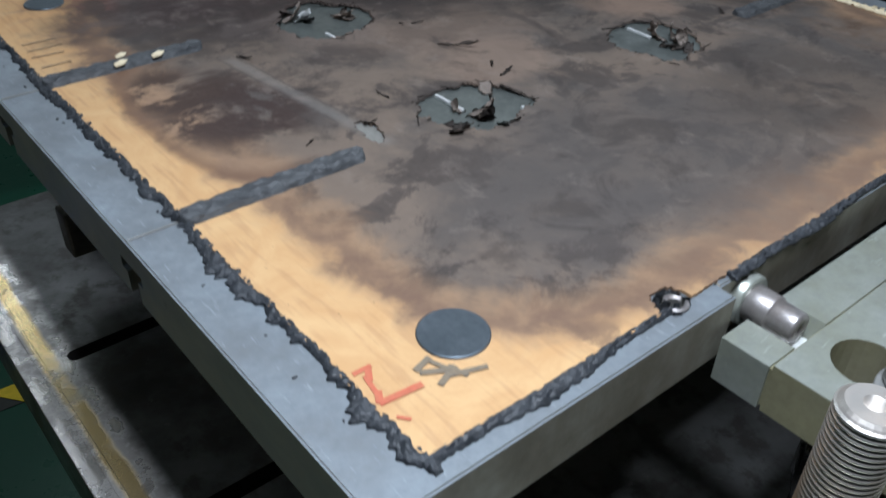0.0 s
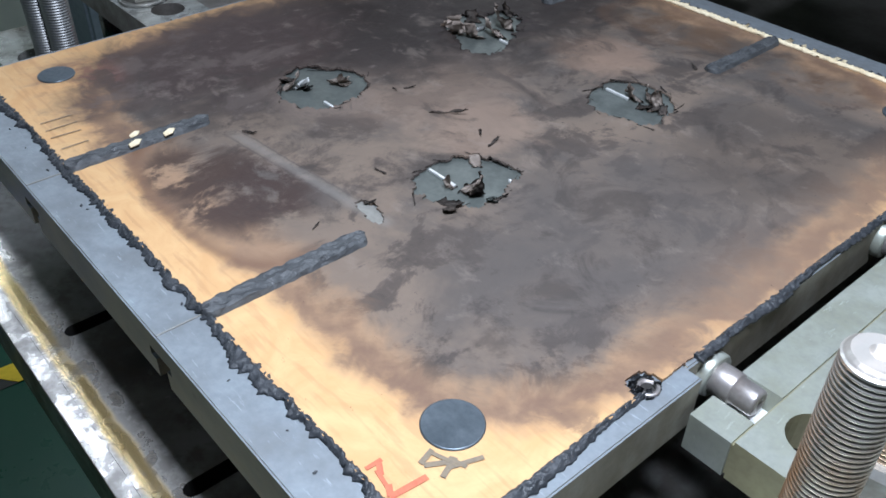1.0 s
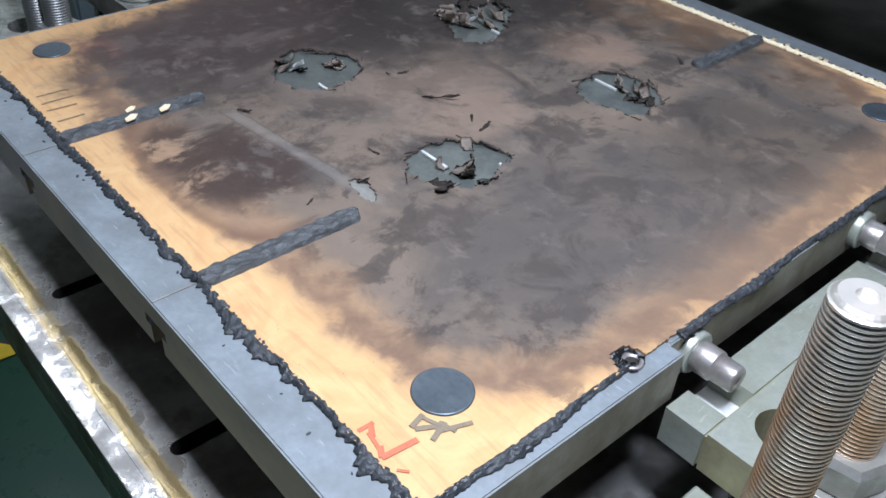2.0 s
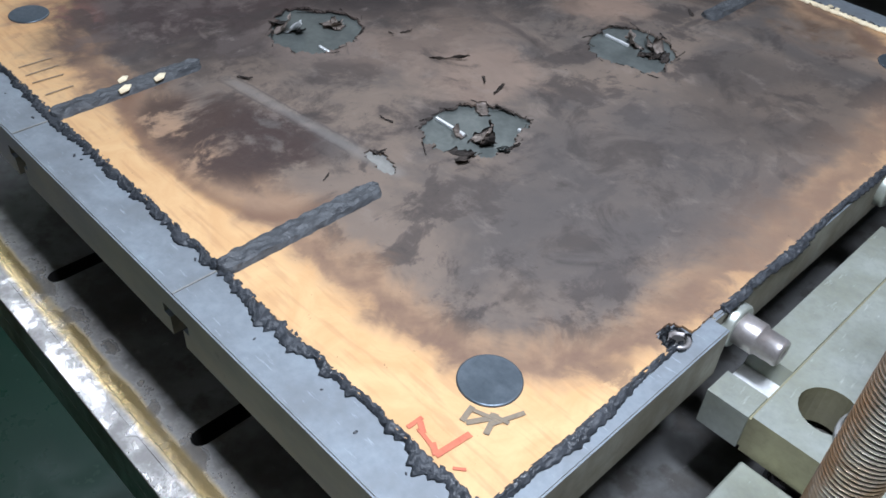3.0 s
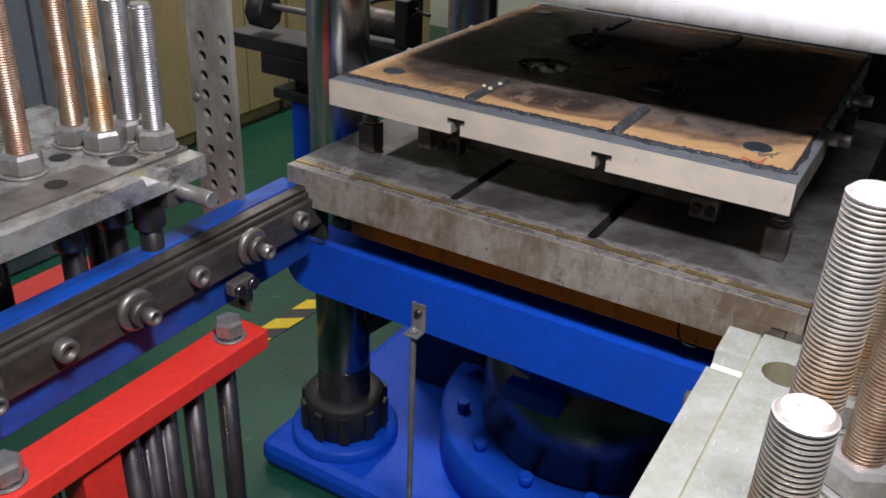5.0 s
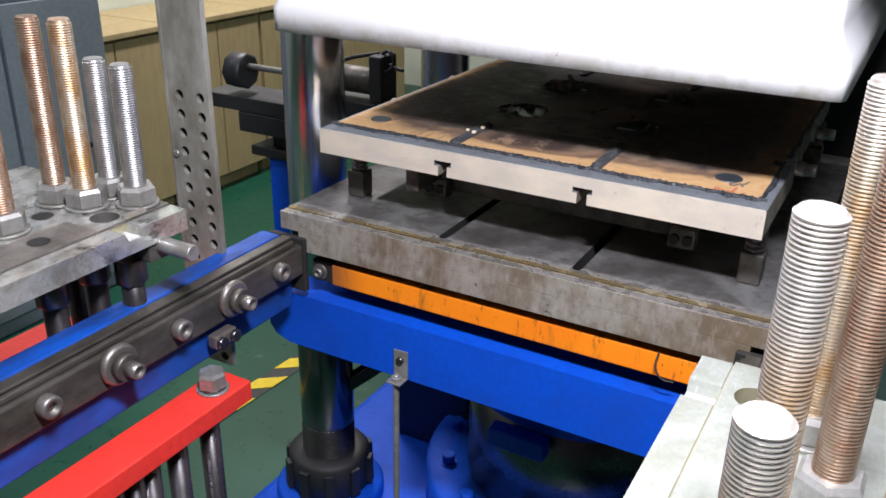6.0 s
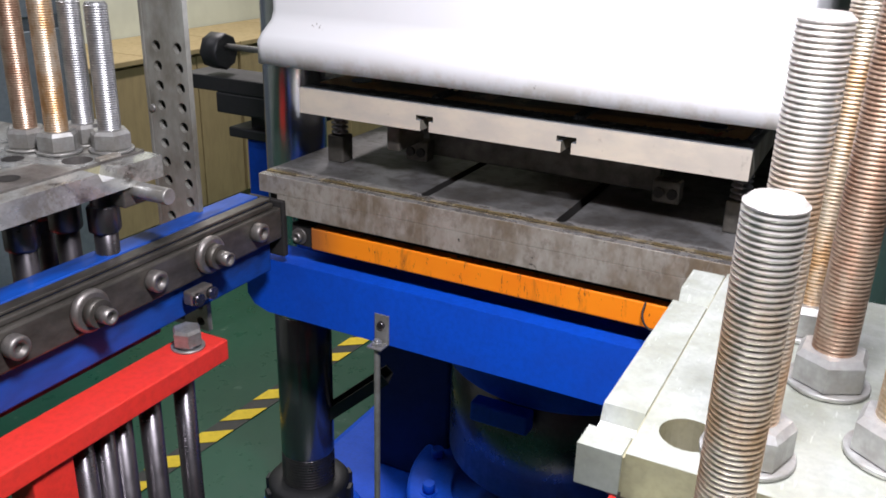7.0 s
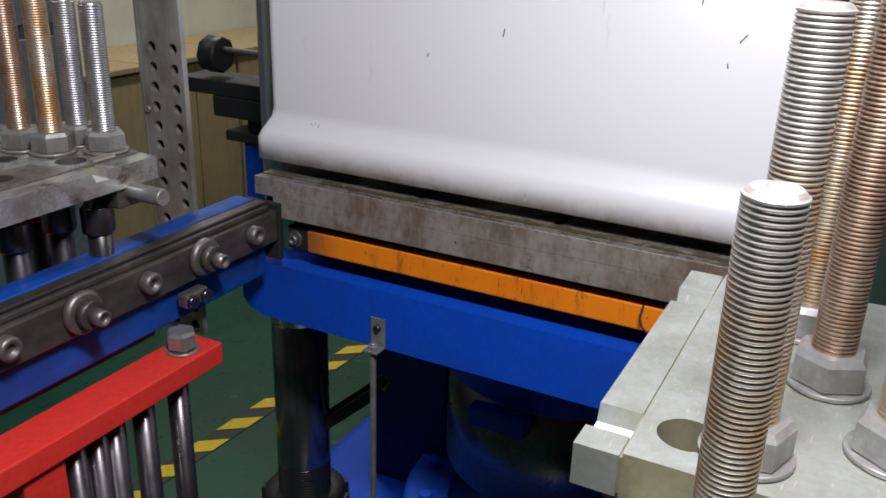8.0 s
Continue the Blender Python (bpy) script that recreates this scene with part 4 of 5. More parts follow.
for length, mat, x, y, turn, text in (
        (0.2315, M_NEAR, 0.0885, 0.225, 0.2, "silvery bronze-stained threaded stud with a zinc nut"),
        (0.30, M_RUSTY, 0.119, 0.329, 0.5, "tall brown threaded stud with a zinc nut"),
        (0.26, M_BRASSY, 0.100, 0.400, 0.1, "bronze-stained threaded stud behind the brown ones"),
        (0.30, M_BRASSY, 0.158, 0.262, 0.4, "tall golden-stained threaded stud with a zinc nut")):
    RACKS.append(stud(length, mat, (x, y, RT), False, text, 0.021, turn))
for length, mat, x, y, turn, text in (
        (0.215, M_BRASSY, -0.7005, 0.4425, 0.1, "tall orange-stained threaded stud with a zinc nut"),
        (0.215, M_RUSTY, -0.742, 0.4345, 0.4, "tall rusty threaded stud with a zinc nut"),
        (0.165, M_ZINCROD, -0.7075, 0.485, 0.2, "short bright zinc threaded stud with a nut"),
        (0.165, M_ZINCROD, -0.658, 0.479, 0.5, "short silvery threaded stud with a zinc nut"),
        (0.30, M_RUSTY, -0.712, 0.345, 0.3, "rusty threaded stud on the worn rack"),
        (0.22, M_ZINCROD, -0.80, 0.30, 0.1, "silvery threaded stud at the rack's rear row")):
    RACKS.append(stud(length, mat, (x, y, RT), False, text, 0.021, turn))


# ---- the sliding bed ----
def bed():
    root = thing("sliding_bed", "oily dark steel platen bed with two slots and a front groove", "platen", (0, 0, -0.119))
    x0, x1, y0, y1 = -0.645, 0.045, -0.041, 0.68
    s1, s2, w = -0.3985, -0.2085, 0.0065
    line = [(x0, y0 + 0.018), (x1, y0 + 0.018), (x1, y1)]
    for sx in (s2, s1):
        line += [(sx + w, y1)] + [(sx + w * math.cos(a), -0.001 - w * math.sin(a)) for a in (0.0, 0.5, 1.05, math.pi / 2, 2.09, 2.64, math.pi)] + [(sx - w, y1)]
    top = part("top", extruded(line + [(x0, y1)], "z", -0.012, 0.0), M_BED, root)
    lip = part("front_lip", boxes((x0, x1, y0, y0 + 0.0125, -0.026, 0.0), bevel=0.0007), M_BED, root, "worn front lip with its glare in the colour")
    edge_material(lip, M_BEDSIDE)
    part("groove", boxes((x0, x1, y0 + 0.0126, y0 + 0.0179, -0.012, -0.0010)), M_BED, root)
    # Slot walls and the slab below are near-black: slot shade put into colour.
    edge_material(top, M_DARK)
    part("front_bar", boxes((x0 + 0.031, x1 - 0.031, y0, -0.0165, -0.055, -0.0262), bevel=0.0003), M_BEDSIDE, root)
    line = [(x0, -0.055), (x1, -0.055), (x1, -0.0122)]
    for sx in (s2, s1):
        line += [(sx + w, -0.0122), (sx + w, -0.040), (sx - w, -0.040), (sx - w, -0.0122)]
    part("slab", extruded(line + [(x0, -0.0122)], "y", -0.0164, y1), M_DARK, root)
    # spring posts under the plate's corners
    for x in (-0.585, -0.015):
        for y in (0.075, 0.58):
            p = part("spring_post", boxes((x - 0.0135, x + 0.0135, y - 0.0135, y + 0.0135, 0.0005, 0.040), bevel=0.002), M_RAIL, root, "square steel block with a coil spring")
            prof = [(0.008, 0.041)]
            for i in range(6):
                z = 0.041 + i * 0.0068
                prof += [(0.0085, z), (0.0125, z + 0.0018), (0.0125, z + 0.0036), (0.0085, z + 0.0055)]
            part("spring", lathe(prof + [(0.008, 0.0835)], 24, at=(x, y, 0)), M_DARKROD, p)
    eb = part("ejector_strip", boxes((-0.46, -0.12, 0.118, 0.130, 0.018, 0.055), bevel=0.002), M_RAIL, root, "dark ejector strip with end brackets")
    part("upper_strip", boxes((-0.46, -0.12, 0.108, 0.117, 0.055, 0.062), bevel=0.001), M_RAIL, eb)
    for x in (-0.485, -0.125):
        b = part("end_bracket", boxes((x, x + 0.035, 0.095, 0.117, 0.012, 0.042), bevel=0.003), M_RAIL, root)
        for dx in (0.009, 0.026):
            part("screw", lathe([(0.0065, 0.0), (0.0065, -0.004)], 14, "Y", (x + dx, 0.0945, 0.026)), M_DARK, b)
    part("hook", boxes((-0.478, -0.458, 0.03, 0.10, 0.042, 0.083), bevel=0.002), M_RAIL, root)
    return root


CARRIED.append(bed())


# ---- the mould plate and its scorched sheet ----
SX0, SX1, SY0, SY1 = -0.592, -0.012, 0.030, 0.612
HOLES = [  # centre x, y, half sizes, seed, outline as radii at twelve even angles
    (-0.2152, 0.2362, 0.0318, 0.0381, 1, (0.94, 0.74, 1.05, 0.84, 0.85, 0.89, 0.99, 1.14, 1.10, 1.02, 0.95, 0.98)),
    (-0.2156, 0.4124, 0.0360, 0.0318, 2, (0.83, 0.91, 0.96, 1.04, 1.11, 1.14, 1.02, 1.08, 1.14, 0.97, 0.95, 1.10)),
    (-0.3988, 0.2357, 0.0392, 0.0369, 3, (0.95, 0.97, 1.10, 0.99, 0.72, 0.82, 0.97, 0.77, 0.84, 0.98, 1.05, 1.12)),
    (-0.3904, 0.4186, 0.0459, 0.0504, 4, (0.60, 0.50, 0.54, 0.80, 1.02, 0.69, 0.95, 0.94, 0.75, 0.75, 1.08, 1.02)),
    (-0.2290, 0.1600, 0.0150, 0.0070, 5, (1.0, 0.8, 0.9, 1.0, 1.1, 1.1, 1.0, 0.9, 0.8, 0.7, 1.0, 1.1))]
DISCS = [(-0.0590, 0.0825), (-0.5485, 0.0785), (-0.068, 0.563), (-0.547, 0.557)]
STRIPS = [(-0.2090, 0.028, 0.141), (-0.4040, 0.028, 0.139), (-0.2110, 0.505, 0.606), (-0.405, 0.505, 0.606)]


def torn_edge(a, hole):
    """Radius factor of a torn outline at angle a."""
    seed, radii = hole[4], hole[5]
    u = (a / math.tau) % 1.0 * 12
    k = int(u) % 12
    r = radii[k] + (radii[(k + 1) % 12] - radii[k]) * (u - int(u))
    return r + 0.10 * noise.noise((math.cos(a) * 5 + seed, math.sin(a) * 5, seed * 3)) + 0.06 * noise.noise((math.cos(a) * 14 + seed, math.sin(a) * 14, seed))


def in_hole(x, y):
    for hole in HOLES:
        cx, cy, rx, ry = hole[:4]
        dx, dy = (x - cx) / rx, (y - cy) / ry
        if abs(dx) < 1.6 and abs(dy) < 1.6 and math.hypot(dx, dy) < torn_edge(math.atan2(dy, dx), hole):
            return True
    return False


def sheet_part(root):
    cell = 0.0020
    nx, ny = int((SX1 - SX0) / cell), int((SY1 - SY0) / cell)
    verts, faces = [], []
    for j in range(ny + 1):
        for i in range(nx + 1):
            x, y = SX0 + i * cell, SY0 + j * cell
            z = 0.0022
            for cx, cy, rx, ry, seed, _ in HOLES[:4]:
                r = math.hypot((x - cx) / rx, (y - cy) / ry)
                if r < 1.8:
                    z += 0.0026 * max(0.0, 1 - abs(r - 0.85) / 0.8) ** 2 * (0.5 + noise.noise((x * 90, y * 90, seed)))
            jit = 0.0008 if 0 < i < nx and 0 < j < ny else 0.0012
            verts.append((x + jit * noise.noise((x * 700, y * 700, 1)), y + jit * noise.noise((x * 700, y * 700, 5)), z))
    for j in range(ny):
        for i in range(nx):
            x, y = SX0 + (i + 0.5) * cell, SY0 + (j + 0.5) * cell
            if in_hole(x, y) or math.hypot(x + 0.015, y - 0.176) < 0.0095:
                continue
            a = j * (nx + 1) + i
            faces.append((a, a + 1, a + nx + 2, a + nx + 1))
    me = bpy.data.meshes.new("scorched_sheet")
    me.from_pydata(verts, [], faces)
    me.materials.append(M_SHEET)
    me.update()
    ob = part("scorched_sheet", me, None, root, "tan gasket sheet scorched brown and black, torn in places")
    mod = ob.modifiers.new("thickness", "SOLIDIFY")
    mod.thickness, mod.offset = 0.0016, -1
    return ob


def flash(root, along, fixed, lo, hi, width, seed, shaggy, out, material=None, label="ragged black rubber flash"):
    """A ragged rubber bead: along 'x' or 'y', at a fixed line, between lo and hi; out: the way it spills."""
    bm = bmesh.new()
    steps, cols = int((hi - lo) / 0.0011), 12
    rows = []
    for i in range(steps + 1):
        s = lo + (hi - lo) * i / steps
        n1, n2, n3 = noise.noise((s * 16, seed, 0)), noise.noise((s * 75, seed, 3)), noise.noise((s * 320, seed, 6))
        w = max(0.0044, width * (0.74 + 1.30 * n1 * shaggy + 0.55 * n2 * shaggy + 0.30 * n3 * shaggy))
        row = []
        for k in range(cols + 1):
            u = k / cols
            rough = noise.noise((s * 230, u * 5, seed + 9)) + 0.6 * noise.noise((s * 480, u * 9, seed + 2))
            off = fixed + out * (u * w - 0.0015) + 0.0009 * rough * shaggy
            h = 0.0003 + max(0.0, math.sin(math.pi * min(1, u * 0.9 + 0.08))) * max(0.0006, 0.0027 + 0.0019 * rough)
            if k in (0, cols):
                h = 0.0002
            row.append(bm.verts.new((s, off, h) if along == "x" else (off, s, h)))
        rows.append(row)
    for a, b in zip(rows, rows[1:]):
        for k in range(cols):
            bm.faces.new((a[k], a[k + 1], b[k + 1], b[k])).smooth = True
        bm.faces.new((a[0], b[0], b[cols], a[cols]))
    bm.faces.new(rows[0]), bm.faces.new(rows[-1][::-1])
    return part("edge_crust" if material else "rubber_flash", bm, material or M_RUBBER, root, label)


def crumbs(root):
    rng = random.Random(4)
    bm = bmesh.new()
    for i in range(16):
        x = rng.uniform(-0.59, -0.01)
        y = 0.030 - abs(rng.gauss(0.006, 0.007))
        if not 0.003 < y:
            continue
        r = rng.uniform(0.0005, 0.0012)
        bmesh.ops.create_icosphere(bm, subdivisions=1, radius=r, matrix=Matrix.Translation((x, y, r * 0.5)) @ Matrix.Rotation(rng.uniform(0, 3), 4, "Z") @ Matrix.Diagonal((1.6, 0.8, 0.6, 1)))
    ob = part("rubber_crumb", bm, M_RUBBER, root)
    ob["kind"] = "stuff"


def rubber_strip(root, x, y0, y1, seed):
    bm = bmesh.new()
    n, hw = 64, 0.0082
    rows = []
    for i in range(n + 1):
        y = y0 + (y1 - y0) * i / n
        end = min(1.0, math.sqrt(max(0.0, 1 - max(0.0, (abs(i / n - 0.5) * (y1 - y0) - (y1 - y0) / 2 + hw) / hw) ** 2)) + 0.05)
        row = []
        for k in range(9):
            u = k / 8 * 2 - 1
            h = 0.0024 + 0.0042 * (1 - u ** 6) * (0.85 + 0.5 * noise.noise((u * 3, y * 160, seed)))
            if k in (0, 8):
                h = 0.0015
            row.append(bm.verts.new((x + u * hw * end + 0.0007 * noise.noise((y * 150, seed, k)), y, h)))
        rows.append(row)
    for a, b in zip(rows, rows[1:]):
        for k in range(8):
            bm.faces.new((a[k], a[k + 1], b[k + 1], b[k]))
        bm.faces.new((a[0], b[0], b[8], a[8]))
    bm.faces.new(rows[0]), bm.faces.new(rows[-1][::-1])
    return part("rubber_strip", bm, M_RUBBERSTRIP, root, "raised black rubber strip with a wrinkled skin")


def curl(root, x, y, size, turn, lift, seed, mat, z=0.003):
    """A curled flake of torn sheet."""
    bm = bmesh.new()
    n, m = 9, 5
    grid = []
    for i in range(n + 1):
        row = []
        for j in range(m + 1):
            u, v = i / n, j / m - 0.5
            a = u * lift
            wid = size * 0.42 * (1 + 0.6 * noise.noise((u * 3, seed, 0))) * (1 - 0.35 * u)
            px = size * (math.sin(a) / max(lift, 0.01))
            pz = size * (1 - math.cos(a)) / max(lift, 0.01)
            k = size * 0.16
            row.append(bm.verts.new((px + k * noise.noise((u * 6, v * 6, seed)), v * 2 * wid + k * noise.noise((u * 6, v * 6, seed + 4)), pz + k * 0.6 * noise.noise((u * 7, v * 7, seed + 8)))))
        grid.append(row)
    for a, b in zip(grid, grid[1:]):
        for j in range(m):
            f = bm.faces.new((a[j], a[j + 1], b[j + 1], b[j]))
            f.smooth = True
    bmesh.ops.solidify(bm, geom=bm.faces[:], thickness=0.0007)
    ob = part("torn_flake", bm, mat, root)
    ob.matrix_local = pose(x, y, z, 0, 0, turn)
    return ob


def mould_plate():
    root = thing("mould_plate", "steel mould plate covered by a scorched, torn gasket sheet", "mould plate", (0, 0, 0))
    x0, x1, y0, y1 = -0.600, 0.0, 0.0, 0.645
    s1, s2 = -0.4035, -0.211
    line = [(x0, 0.0), (x0, -0.035)]
    for sx in (s1, s2):
        line += [(sx - 0.0065, -0.035), (sx - 0.0065, -0.0215), (sx - 0.0125, -0.0215), (sx - 0.0125, -0.0145), (sx + 0.0125, -0.0145), (sx + 0.0125, -0.0215), (sx + 0.0065, -0.0215), (sx + 0.0065, -0.035)]
    # behind the front corner lug the plate is 9 mm narrower
    bm = joined(extruded(line + [(x1, -0.035), (x1, 0.0)], "y", y0, 0.2050), extruded(line + [(x1 - 0.009, -0.035), (x1 - 0.009, 0.0)], "y", 0.2051, y1))
    bmesh.ops.bevel(bm, geom=[e for e in bm.edges if abs(e.calc_face_angle(0)) > 1.0 and e.verts[0].co.z > -0.001 and e.verts[1].co.z > -0.001], offset=0.001, segments=2, affect="EDGES")
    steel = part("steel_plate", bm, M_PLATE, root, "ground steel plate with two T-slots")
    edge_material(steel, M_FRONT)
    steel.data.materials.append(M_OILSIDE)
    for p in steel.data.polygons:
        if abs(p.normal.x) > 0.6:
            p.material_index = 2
    sheet_part(root)
    for sx in (s1, s2):
        part("scribe_line", boxes((sx - 0.0005, sx + 0.0005, 0.001, 0.028, 0.0001, 0.0006)), M_ZINC, root)
    flash(root, "x", 0.0315, -0.598, -0.005, 0.0105, 1, 1.0, -1)
    flash(root, "y", -0.0130, 0.028, 0.172, 0.0085, 2, 0.6, 1)
    flash(root, "y", -0.0126, 0.214, 0.635, 0.0085, 3, 0.5, 1)
    flash(root, "x", 0.612, -0.595, -0.01, 0.006, 5, 0.8, 1)
    flash(root, "x", 0.606, -0.385, -0.012, 0.0060, 8, 0.9, 1, M_CREAM, "ragged cream edge crust").location.z = 0.0022
    crumbs(root)
    for i, (x, a, b) in enumerate(STRIPS):
        rubber_strip(root, x, a, b, i * 3.0)
    for x, y, r in ((-0.3985, 0.078, 0.0052), (-0.4105, 0.083, 0.0042), (-0.3980, 0.104, 0.0050)):
        scrap = part("tan_scrap", lathe([(r * 0.9, 0.0), (r, 0.0005), (r * 0.9, 0.0010)], 5, at=(0, 0, 0)), M_CREAM, root, "scrap of pale tan sheet")
        scrap.matrix_local = pose(x, y, 0.0064, 4, 0, 25) @ Matrix.Diagonal((0.7, 1.25, 1, 1))
    for cx, cy in DISCS:
        r = 0.0164 if cx > -0.3 else 0.0148
        part("locating_disc", lathe([(r - 0.0002, 0.0018), (r, 0.0022), (r, 0.0029), (r - 0.0007, 0.0034)], 48, at=(cx, cy, 0)), M_DISC, root, "blued steel locating disc")
    # grey shims seen through the tears, silver ribs across them, curled flakes
    rng = random.Random(9)
    for hole in HOLES:
        cx, cy, rx, ry, seed, _ = hole
        part("shim", boxes((cx - rx * 1.05, cx + rx * 1.05, cy - ry * 1.05, cy + ry * 1.05, 0.0001, 0.0004)), M_GREYSHIM if seed < 5 else M_SMEAR, root)
        if seed == 5:
            curl(root, cx - 0.012, cy + 0.004, 0.010, 30, 0.9, seed, M_ASH, 0.002).scale = (1, 0.4, 1)
            continue
        for i in range(13):
            a = i * math.tau / 13 + rng.uniform(-0.2, 0.2)
            r0 = torn_edge(a, hole)
            nxt = torn_edge(a + 0.05, hole)
            tx, ty = math.cos(a + 0.05) * rx * nxt - math.cos(a) * rx * r0, math.sin(a + 0.05) * ry * nxt - math.sin(a) * ry * r0
            lip = curl(root, cx + math.cos(a) * rx * r0, cy + math.sin(a) * ry * r0, rng.uniform(0.007, 0.013), math.degrees(math.atan2(ty, tx)) + rng.uniform(-15, 15), rng.uniform(0.1, 0.5), rng.uniform(0, 50), M_ASH, 0.0026)
            lip.scale = (1.3, rng.uniform(0.08, 0.22), 0.7)
    for x0_, x1_, y_ in ((-0.2446, -0.2170, 0.2225), (-0.1990, -0.1870, 0.2560), (-0.2470, -0.2240, 0.4140), (-0.3730, -0.3590, 0.2222), (-0.3710, -0.3610, 0.4120)):
        part("bright_rib", boxes((x0_, x1_, y_, y_ + 0.0022, 0.0004, 0.0026), bevel=0.0005), M_SILVER, root, "bright silver rib")
    for x, y, size, turn, lift, m in (
            (-0.213, 0.226, 0.019, 25, 1.5, M_PAPER), (-0.208, 0.230, 0.016, 70, 2.0, M_ASH), (-0.203, 0.229, 0.014, 330, 1.8, M_ASH), (-0.216, 0.222, 0.011, 200, 1.6, M_PAPER),
            (-0.212, 0.202, 0.022, 5, 0.6, M_ASH), (-0.190, 0.236, 0.013, 300, 0.8, M_GREYSHIM), (-0.226, 0.252, 0.012, 150, 0.9, M_PAPER),
            # The last two dark flakes of this row stand for the curls' shadow.
            (-0.222, 0.424, 0.017, 250, 1.9, M_PAPER), (-0.209, 0.431, 0.017, 215, 2.0, M_PAPER), (-0.197, 0.424, 0.016, 170, 1.8, M_PAPER), (-0.190, 0.415, 0.010, 120, 1.2, M_ASH), (-0.212, 0.412, 0.012, 20, 0.5, M_ASH), (-0.204, 0.414, 0.014, 45, 0.5, M_ASH),
            (-0.417, 0.214, 0.020, 40, 1.7, M_PAPER), (-0.410, 0.222, 0.016, 5, 1.5, M_SILVER), (-0.406, 0.226, 0.013, 350, 0.9, M_DARK), (-0.402, 0.254, 0.020, 350, 0.8, M_PAPER), (-0.385, 0.256, 0.013, 200, 1.0, M_PAPER), (-0.426, 0.226, 0.016, 300, 0.7, M_ASH),
            (-0.428, 0.402, 0.026, 330, 1.4, M_PAPER), (-0.409, 0.398, 0.026, 300, 1.6, M_PAPER), (-0.392, 0.405, 0.025, 285, 1.7, M_PAPER), (-0.380, 0.424, 0.024, 250, 1.7, M_PAPER), (-0.388, 0.446, 0.028, 230, 1.7, M_PAPER), (-0.405, 0.464, 0.018, 215, 1.8, M_ASH), (-0.404, 0.416, 0.014, 20, 1.2, M_SILVER), (-0.415, 0.420, 0.018, 140, 0.8, M_ASH)):
        curl(root, x, y, size, turn, lift, x * 91 + y * 37, m, 0.0012)
    # loose charred threads
    for x, y, size, turn, wide in ((-0.306, 0.276, 0.030, 40, 0.05), (-0.262, 0.288, 0.012, 320, 0.2), (-0.240, 0.276, 0.013, 100, 0.25), (-0.350, 0.285, 0.010, 60, 0.25), (-0.357, 0.279, 0.008, 350, 0.2), (-0.188, 0.228, 0.014, 70, 0.16), (-0.258, 0.196, 0.010, 200, 0.2), (-0.236, 0.120, 0.007, 110, 0.2), (-0.372, 0.150, 0.012, 20, 0.3), (-0.220, 0.500, 0.010, 150, 0.4)):
        curl(root, x, y, size, turn, 0.4, x * 50 + y, M_ASH, 0.0028).scale = (1, wide, 1)
    # cream crust on the far edge
    for i in range(22):
        x = -0.012 - i * 0.0165 + rng.uniform(-0.006, 0.006)
        curl(root, x, 0.606 + rng.uniform(-0.002, 0.004), rng.uniform(0.005, 0.010), rng.uniform(30, 150), rng.uniform(0.3, 1.0), i * 1.7, M_CREAM, 0.002)
    # right-hand side: notch with a hollow screw, and the lifting pins
    part("screw_ring", lathe([(0.0062, 0.0003), (0.0066, 0.0012), (0.0062, 0.0022), (0.0042, 0.0022), (0.0040, 0.0006)], 24, at=(-0.0135, 0.1765, 0)), M_PIN, root)
    part("screw_bore", lathe([(0.0040, 0.0002), (0.0040, 0.0009)], 20, at=(-0.0135, 0.1765, 0)), M_DARK, root)
    for i in range(11):
        a = i * math.tau / 13 + 0.9
        curl(root, -0.0150 + 0.0085 * math.cos(a), 0.1760 + 0.0085 * math.sin(a), 0.0055, math.degrees(a) + 180 + 40 * (i % 2), 1.3, i * 2.2, M_RUBBER, 0.0012)
    for px, sgn in ((0.0, 1), (-0.6, -1)):
        for y in (0.228, 0.423):
            p = part("lifting_pin", lathe([(0.0094, -0.010 * sgn), (0.0097, 0.001 * sgn), (0.0097, 0.0092 * sgn), (0.0092, 0.0100 * sgn), (0.0085, 0.0102 * sgn), (0.0083, 0.0222 * sgn), (0.0074, 0.0236 * sgn), (0.003, 0.0238 * sgn), (0.0026, 0.021 * sgn)], 32, "X", (px, y, -0.0165)), M_PIN, root, "worn steel lifting pin")
    for px, sgn in ((0.0, 1), (-0.6, -1)):
        for y in (0.228, 0.423):
            part("pin_boss", lathe([(0.0125, -0.0180 * sgn), (0.0135, -0.0175 * sgn), (0.0135, -0.0040 * sgn), (0.0125, -0.0028 * sgn)], 32, "X", (px, y, -0.0165)), M_PLATED, root)
    # illegible marker strokes
    inked = 0
